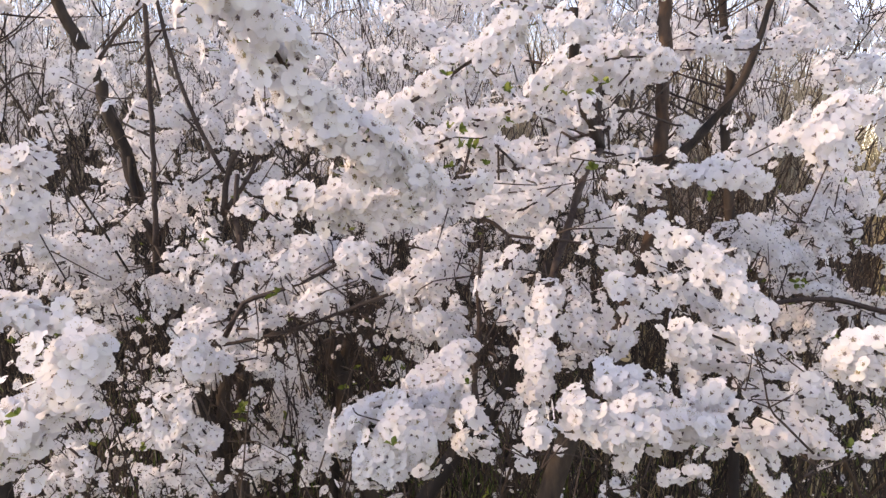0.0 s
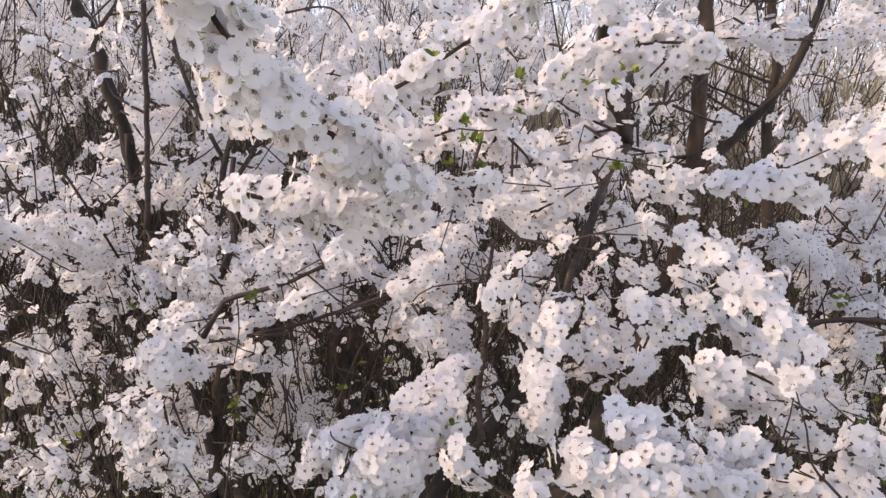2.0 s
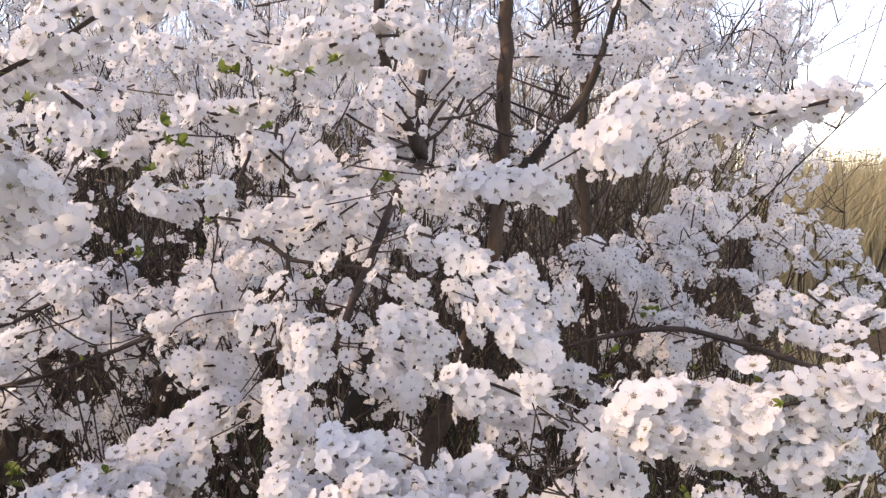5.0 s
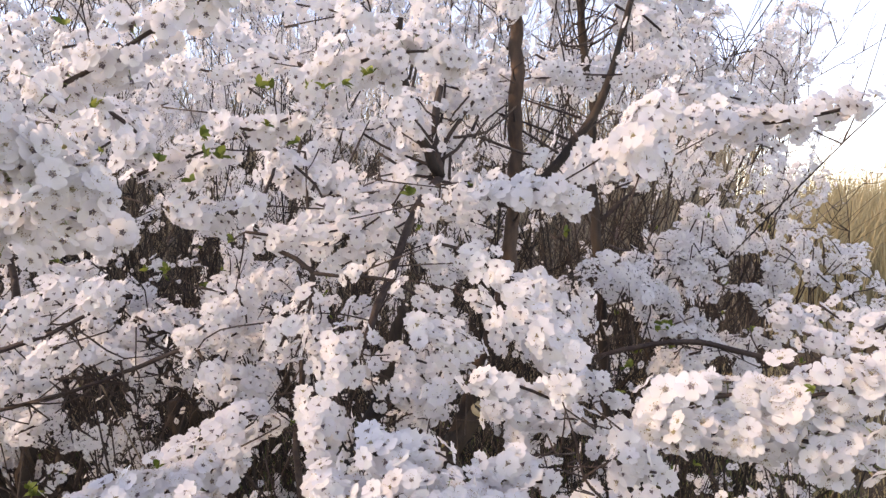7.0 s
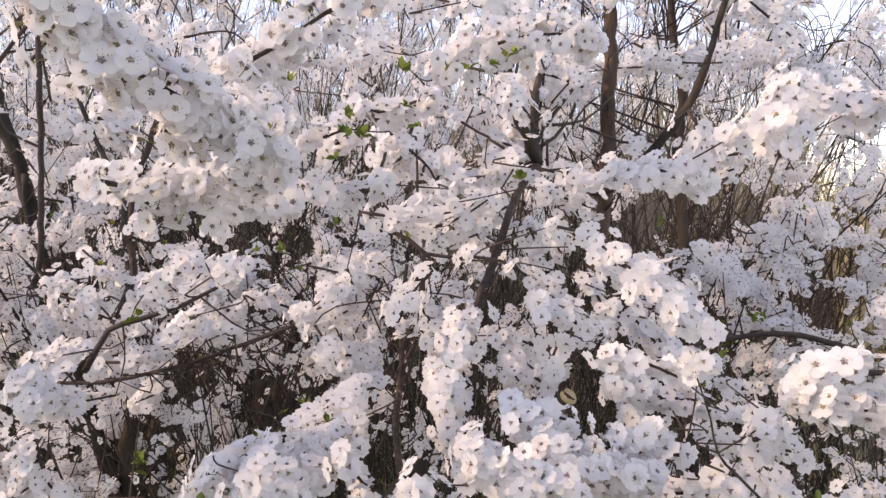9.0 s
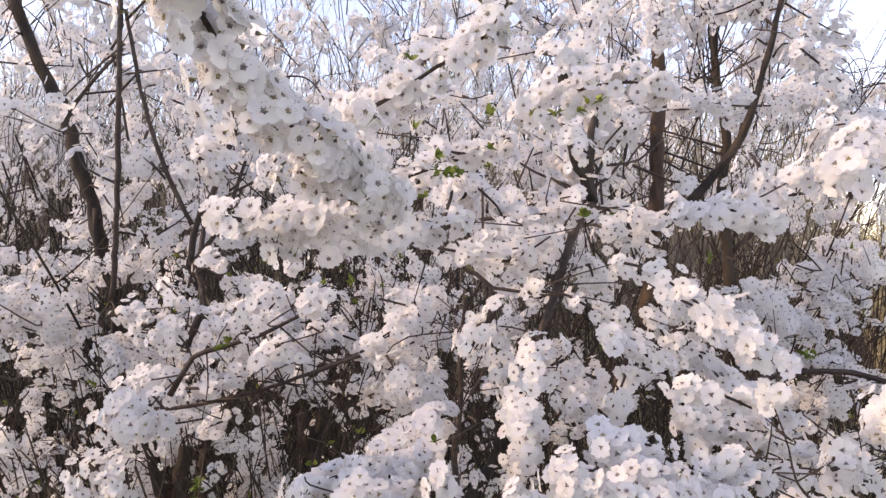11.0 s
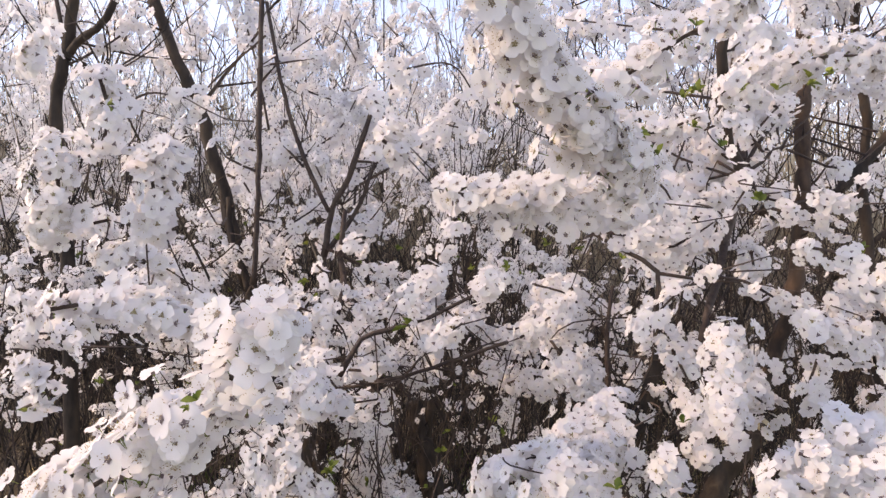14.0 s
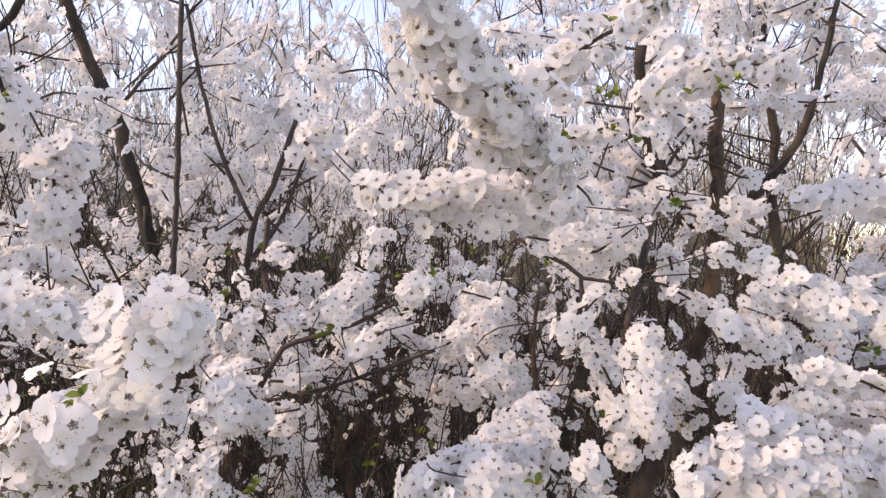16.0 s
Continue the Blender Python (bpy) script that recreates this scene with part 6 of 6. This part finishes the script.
leaves(left_tree, -0.371, 1.227, 1.037, 1.44)
leaves(left_tree, -0.511, 1.121, 1.005, 1.17)
leaves(left_tree, -0.391, 1.165, 1.329, 1.17)
leaves(left_tree, -0.341, 1.273, 1.383, 1.35)
leaves(right_tree, 0.621, 1.163, 1.291, 0.90)
leaves(right_tree, 0.612, 1.159, 1.257, 0.90)
leaves(right_tree, 0.480, 0.850, 1.215, 0.90)
leaves(right_tree, 0.524, 0.839, 1.136, 1.35)
leaves(middle_tree, 0.192, 0.886, 1.487, 1.26)
leaves(middle_tree, 0.146, 0.655, 1.572, 0.90)
leaves(middle_tree, 0.078, 0.842, 1.538, 1.17)
leaves(middle_tree, 0.023, 0.687, 1.512, 1.08)
leaves(left_tree, -0.212, 0.334, 1.370, 0.55)
leaves(middle_tree, -0.030, 0.456, 1.301, 0.90)
leaves(middle_tree, 0.006, 0.470, 1.556, 0.55)
leaves(middle_tree, -0.191, 0.784, 1.343, 0.90)
leaves(middle_tree, 0.071, 0.709, 1.570, 0.90)
leaves(middle_tree, 0.151, 0.625, 1.568, 0.90)
leaves(middle_tree, -0.087, 0.961, 1.397, 1.17)
leaves(left_tree, -0.501, 1.555, 0.894, 1.35)
leaves(left_tree, -0.367, 1.551, 0.897, 1.35)
leaves(middle_tree, 0.029, 0.691, 1.511, 1.08)
leaves(middle_tree, 0.067, 0.694, 1.537, 0.90)
leaves(middle_tree, -0.021, 0.591, 1.507, 0.55)
leaves(middle_tree, -0.036, 0.575, 1.534, 0.55)
leaves(right_tree, 0.522, 1.070, 1.250, 0.90)
leaves(right_tree, 0.630, 1.172, 1.280, 0.90)
leaves(right_tree, 0.835, 1.263, 1.254, 1.26)
leaves(middle_tree, 0.009, 0.498, 1.522, 0.72)
leaves(middle_tree, 0.035, 0.514, 1.496, 0.55)
leaves(middle_tree, 0.116, 0.639, 1.558, 0.90)
leaves(middle_tree, 0.034, 0.676, 1.510, 1.08)
leaves(middle_tree, 0.019, 0.679, 1.527, 0.90)
leaves(middle_tree, 0.012, 0.678, 1.492, 0.90)
leaves(middle_tree, -0.134, 1.041, 1.390, 1.08)
leaves(right_tree, 0.509, 1.061, 1.243, 0.90)
leaves(right_tree, 0.579, 1.106, 1.291, 1.08)
leaves(right_tree, 0.380, 0.458, 1.377, 0.55)
leaves(middle_tree, 0.025, 0.535, 1.319, 0.66)
leaves(middle_tree, 0.068, 1.019, 1.413, 0.90)
leaves(middle_tree, 0.130, 0.618, 1.558, 0.90)
leaves(middle_tree, 0.065, 0.674, 1.565, 0.90)
leaves(middle_tree, 0.103, 0.677, 1.566, 0.90)
leaves(middle_tree, -0.030, 1.065, 1.427, 1.35)
leaves(middle_tree, 0.193, 0.882, 1.486, 1.17)
leaves(left_tree, -0.356, 0.438, 1.332, 0.55)
leaves(left_tree, -0.213, 0.329, 1.368, 0.33)
leaves(middle_tree, -0.198, 0.790, 1.338, 1.08)
leaves(left_tree, -0.404, 0.589, 1.530, 0.90)
leaves(right_tree, 0.641, 1.220, 1.280, 1.50)
leaves(right_tree, 0.724, 1.350, 1.280, 1.25)
leaves(left_tree, -0.387, 1.280, 1.005, 1.70)
leaves(left_tree, -0.438, 1.220, 0.883, 1.35)
leaves(left_tree, -0.876, 1.350, 0.969, 1.50)
leaves(left_tree, -0.211, 1.280, 0.989, 1.25)
leaves(left_tree, -0.647, 1.220, 0.960, 1.70)
leaves(right_tree, 0.652, 1.220, 1.270, 1.50)
leaves(middle_tree, -0.135, 1.350, 1.338, 1.25)
leaves(left_tree, -0.389, 1.280, 1.007, 1.70)
leaves(left_tree, -0.686, 1.220, 0.945, 1.35)
leaves(right_tree, 0.769, 1.350, 0.985, 1.50)
leaves(right_tree, 0.798, 1.280, 0.931, 1.25)
leaves(middle_tree, -0.103, 1.220, 1.128, 1.70)
leaves(right_tree, 0.589, 1.220, 1.209, 1.50)
leaves(right_tree, 0.703, 1.350, 1.247, 1.25)
leaves(left_tree, -0.390, 1.280, 0.987, 1.70)
leaves(right_tree, 0.802, 1.220, 1.266, 1.35)
leaves(middle_tree, -0.075, 1.350, 1.072, 1.50)
leaves(right_tree, 0.761, 1.280, 1.162, 1.25)
leaves(right_tree, 0.598, 1.220, 1.230, 1.70)
leaves(middle_tree, 0.318, 1.220, 1.508, 1.50)
leaves(left_tree, -0.311, 1.350, 1.171, 1.25)
leaves(middle_tree, -0.189, 1.280, 1.059, 1.70)
leaves(left_tree, -0.372, 1.220, 1.425, 1.35)
leaves(left_tree, -0.458, 1.350, 1.412, 1.50)
leaves(right_tree, 0.650, 1.220, 1.275, 1.50)
leaves(left_tree, -0.419, 1.350, 0.977, 1.25)
leaves(left_tree, -0.579, 1.280, 1.188, 1.70)

_r = random.Random(77)
for k in range(150):
    # young leaf buds on the shoots inside the thicket
    lx, ly, lz = _r.uniform(-1.2, 1.4), _r.uniform(1.15, 2.0), _r.uniform(0.55, 1.5)
    leaves((left_tree, middle_tree, right_tree)[0 if lx < -0.2 else 1 if lx < 0.4 else 2], lx, ly, lz, _r.uniform(0.9, 1.7))


# ---- the thicket behind ----
def wild_stem(verts, faces, rng, foot, height, lean, r, branches):
    """A thin upright stem with a few side shoots; returns points along its shoots."""
    tips = []
    d = Vector((rng.gauss(0, lean), rng.gauss(0, lean), 1)).normalized()
    pts, p = [foot], foot
    for k in range(4):
        d = (d + Vector((rng.gauss(0, 0.20), rng.gauss(0, 0.20), 0.05))).normalized()
        p = p + d * height / 4
        pts.append(p)
    line = smooth_line(pts, height / 9)
    tube(verts, faces, line, r, 0.0007, 5, rng, 0.06)
    for _ in range(branches):
        i = rng.randrange(2, len(line) - 1)
        a = Vector((rng.gauss(0, 0.8), rng.gauss(0, 0.8), rng.uniform(0.3, 1.4))).normalized()
        n = height * rng.uniform(0.07, 0.2) * (1.2 - i / len(line))
        b = line[i] + a * n * 0.5 + Vector((rng.gauss(0, 0.1), rng.gauss(0, 0.1), 0)) * n
        c = line[i] + a * n + Vector((rng.gauss(0, 0.1), rng.gauss(0, 0.1), 0.35)) * n
        tube(verts, faces, smooth_line([line[i], b, c], n * 0.3), r * 0.36, r * 0.12, 3)
        tips.append((line[i], b, c))
    return tips


def back_tree(x, y, height, seed, blossoms, label, low=0.35):
    rng = random.Random(seed)
    ob = tree_of(x, y, label)
    v, f, shoots = [], [], []
    for _ in range(9):
        foot = Vector((x + rng.gauss(0, 0.22), y + rng.gauss(0, 0.16), -0.02))
        shoots += wild_stem(v, f, rng, foot, height * rng.uniform(0.7, 1.05), 0.20, rng.uniform(0.0025, 0.0065), 18)
    part("stem", mesh_of("stem", v, f, [BARK]), ob)
    if blossoms:
        places = []
        for s in rng.sample(shoots, min(len(shoots), blossoms)):
            if s[2].z < low or rng.random() < (0.85 if s[2].z < 1.15 else 0.5 if s[2].z < 1.5 else 0.0):
                continue
            places += blossom_places(s[1:], rng.uniform(0.013, 0.026), 0.6, rng)[1]
        places = open_to_view(places)
        if places:
            part("blossom", join_flowers("blossom", places, FAR, rng), ob, kind="stuff")
    return ob


_r = random.Random(5)
for k in range(20):
    bx = -2.2 + 3.6 * (k % 10) / 9 + _r.uniform(-0.15, 0.15)
    by = (2.0 if k < 10 else 2.6) + _r.uniform(-0.15, 0.2)
    back_tree(bx, by, _r.uniform(2.3, 2.9), 100 + k, 50, "slender flowering plum sapling deep in the thicket")

for bx, by, bh in ((1.0, 2.05, 2.35), (1.32, 2.25, 2.2), (0.75, 2.4, 2.5), (1.2, 1.8, 2.1)):
    back_tree(bx, by, bh, 140 + round(bx * 10), 36, "slender flowering plum sapling at the thicket's edge", 1.55)


def far_plum(x, y, height, seed):
    """A flowering tree deep in the thicket: a fan of stems under a thin canopy of small blossom."""
    rng = random.Random(seed)
    ob = tagged(new("plum_tree"), "flowering plum tree far inside the thicket", "tree", "flowering plum thicket")
    v, f, shoots, places = [], [], [], []
    for _ in range(6):
        foot = Vector((x + rng.gauss(0, 0.25), y + rng.gauss(0, 0.2), -0.02))
        shoots += wild_stem(v, f, rng, foot, height * rng.uniform(0.75, 1.05), 0.16, rng.uniform(0.006, 0.012), 20)
    part("stem", mesh_of("stem", v, f, [BARK]), ob)
    for s in shoots:
        if s[2].z > 1.35 + 0.14 * y:
            places += blossom_places(s, rng.uniform(0.012, 0.024), 0.55, rng)[1]
    part("blossom", join_flowers("blossom", places, FAR, rng), ob, kind="stuff")


_r = random.Random(6)
for k in range(17):
    fy = 3.0 + 1.5 * _r.random()
    far_plum((-0.84 + 1.22 * k / 16) * fy + _r.uniform(-0.15, 0.15), fy, 2.75 + 0.30 * (fy - 3.0) + _r.uniform(-0.2, 0.35), 200 + k)


def brush():
    """Bare thin stems, dense, behind the blossom."""
    rng = random.Random(21)
    v, f = [], []
    for _ in range(480):
        y = rng.uniform(1.9, 5.5)
        x = rng.uniform(-0.95, 0.55) * (y + 0.6)
        h = rng.uniform(0.7, 1.55) if x > 0 else rng.uniform(1.2, 3.0)
        wild_stem(v, f, rng, Vector((x, y, -0.02)), h, 0.24, rng.uniform(0.0016, 0.004), 6)
    tagged(new("bare_brush", mesh_of("bare_brush", v, f, [SHADED_BRUSH])), "tangle of bare brown stems behind the blossom, darkened for shade", "undergrowth", kind="stuff")


brush()


def bramble():
    """A low dense tangle of arching dry canes beside and under the trees."""
    rng = random.Random(22)
    v, f = [], []
    for _ in range(2300):
        y = rng.uniform(1.9, 4.6)
        x = rng.uniform(-0.6, 0.66) * (y + 0.4)
        h = rng.uniform(0.5, 1.3) if x < 0.3 * y else rng.uniform(0.8, 1.65) if x < 0.47 * y else rng.uniform(0.25, 0.85)
        p = Vector((x, y, -0.02))
        lean = Vector((rng.gauss(0, 0.35), rng.gauss(0, 0.3), 0)) * h
        tube(v, f, smooth_line((p, p + lean * 0.3 + Vector((0, 0, h * 0.6)), p + lean + Vector((0, 0, h))), h * 0.25), rng.uniform(0.0009, 0.0024), 0.0005, 3)
    for _ in range(2000):
        y = rng.uniform(4.4, 7.0)
        p = Vector((rng.uniform(-0.95, 0.64) * y, y, -0.02))
        h = rng.uniform(0.6, 1.45) if p.x > 0.02 * y else rng.uniform(1.0, 2.3)
        lean = Vector((rng.gauss(0, 0.3), rng.gauss(0, 0.3), 0)) * h
        tube(v, f, smooth_line((p, p + lean * 0.3 + Vector((0, 0, h * 0.6)), p + lean + Vector((0, 0, h))), h * 0.3), rng.uniform(0.002, 0.006), 0.001, 3)
    tagged(new("bramble", mesh_of("bramble", v, f, [SHADED_BRUSH])), "low tangle of dry brown canes under the plum trees, darkened for shade", "undergrowth", kind="stuff")


bramble()


def far_wood():
    """Bare young trees closing the view behind the thicket, lower towards the open field."""
    rng = random.Random(31)
    v, f = [], []
    for _ in range(250):
        y = rng.uniform(5.0, 9.5)
        s = rng.uniform(-1.05, 0.52)
        h = (rng.uniform(3.4, 5.4) if s < 0.1 else rng.uniform(3.4, 5.4) - (s - 0.1) * 6.5) * y / 7.5
        wild_stem(v, f, rng, Vector((s * y, y, -0.02)), h, 0.12, rng.uniform(0.004, 0.012), 15)
    tagged(new("far_wood", mesh_of("far_wood", v, f, [HAZED_TWIG])), "bare young trees beyond the plum thicket, greyed for haze", "trees", kind="stuff")


far_wood()


def tufts(name, mat, count, seed, area, height, label):
    rng = random.Random(seed)
    v, f = [], []
    for _ in range(count):
        x, y = area(rng)
        h, a = height * rng.uniform(0.5, 1.2), rng.uniform(0, 6.28)
        w = 0.003 + 0.0006 * y
        lean = Vector((rng.gauss(0, 0.25), rng.gauss(0, 0.25), 0)) * h
        b = len(v)
        dx, dy = math.cos(a) * w, math.sin(a) * w
        v += [(x - dx, y - dy, -0.02), (x + dx, y + dy, -0.02), (x + lean.x * 0.4 + dx * 0.7, y + lean.y * 0.4 + dy * 0.7, h * 0.6), (x + lean.x * 0.4 - dx * 0.7, y + lean.y * 0.4 - dy * 0.7, h * 0.6), (x + lean.x, y + lean.y, h)]
        f += [(b, b + 1, b + 2, b + 3), (b + 3, b + 2, b + 4)]
    tagged(new(name, mesh_of(name, v, f, [mat])), label, "grass", kind="stuff")


tufts("reed_grass", STRAW, 15000, 8, lambda r: (lambda y: (r.uniform(0.64, 1.15) * y, y))(r.uniform(7.0, 15.0)), 2.0, "tall dry yellow grass in the field beyond")
tufts("grass", GRASS, 5000, 9, lambda r: (r.uniform(-2.0, 2.6), r.uniform(1.2, 4.5)), 0.16, "fresh green grass on the thicket floor")
tufts("reed_bed", REED, 14000, 10, lambda r: (lambda y: (r.uniform(-1.2, 0.58) * y, y))(r.uniform(9.0, 16.0)), 4.2, "pale bare reeds and scrub beyond the young trees")
tufts("dry_grass", STRAW, 3500, 12, lambda r: (r.uniform(0.7, 4.0), r.uniform(2.3, 6.0)), 0.22, "short dry brown grass between the thicket and the field")
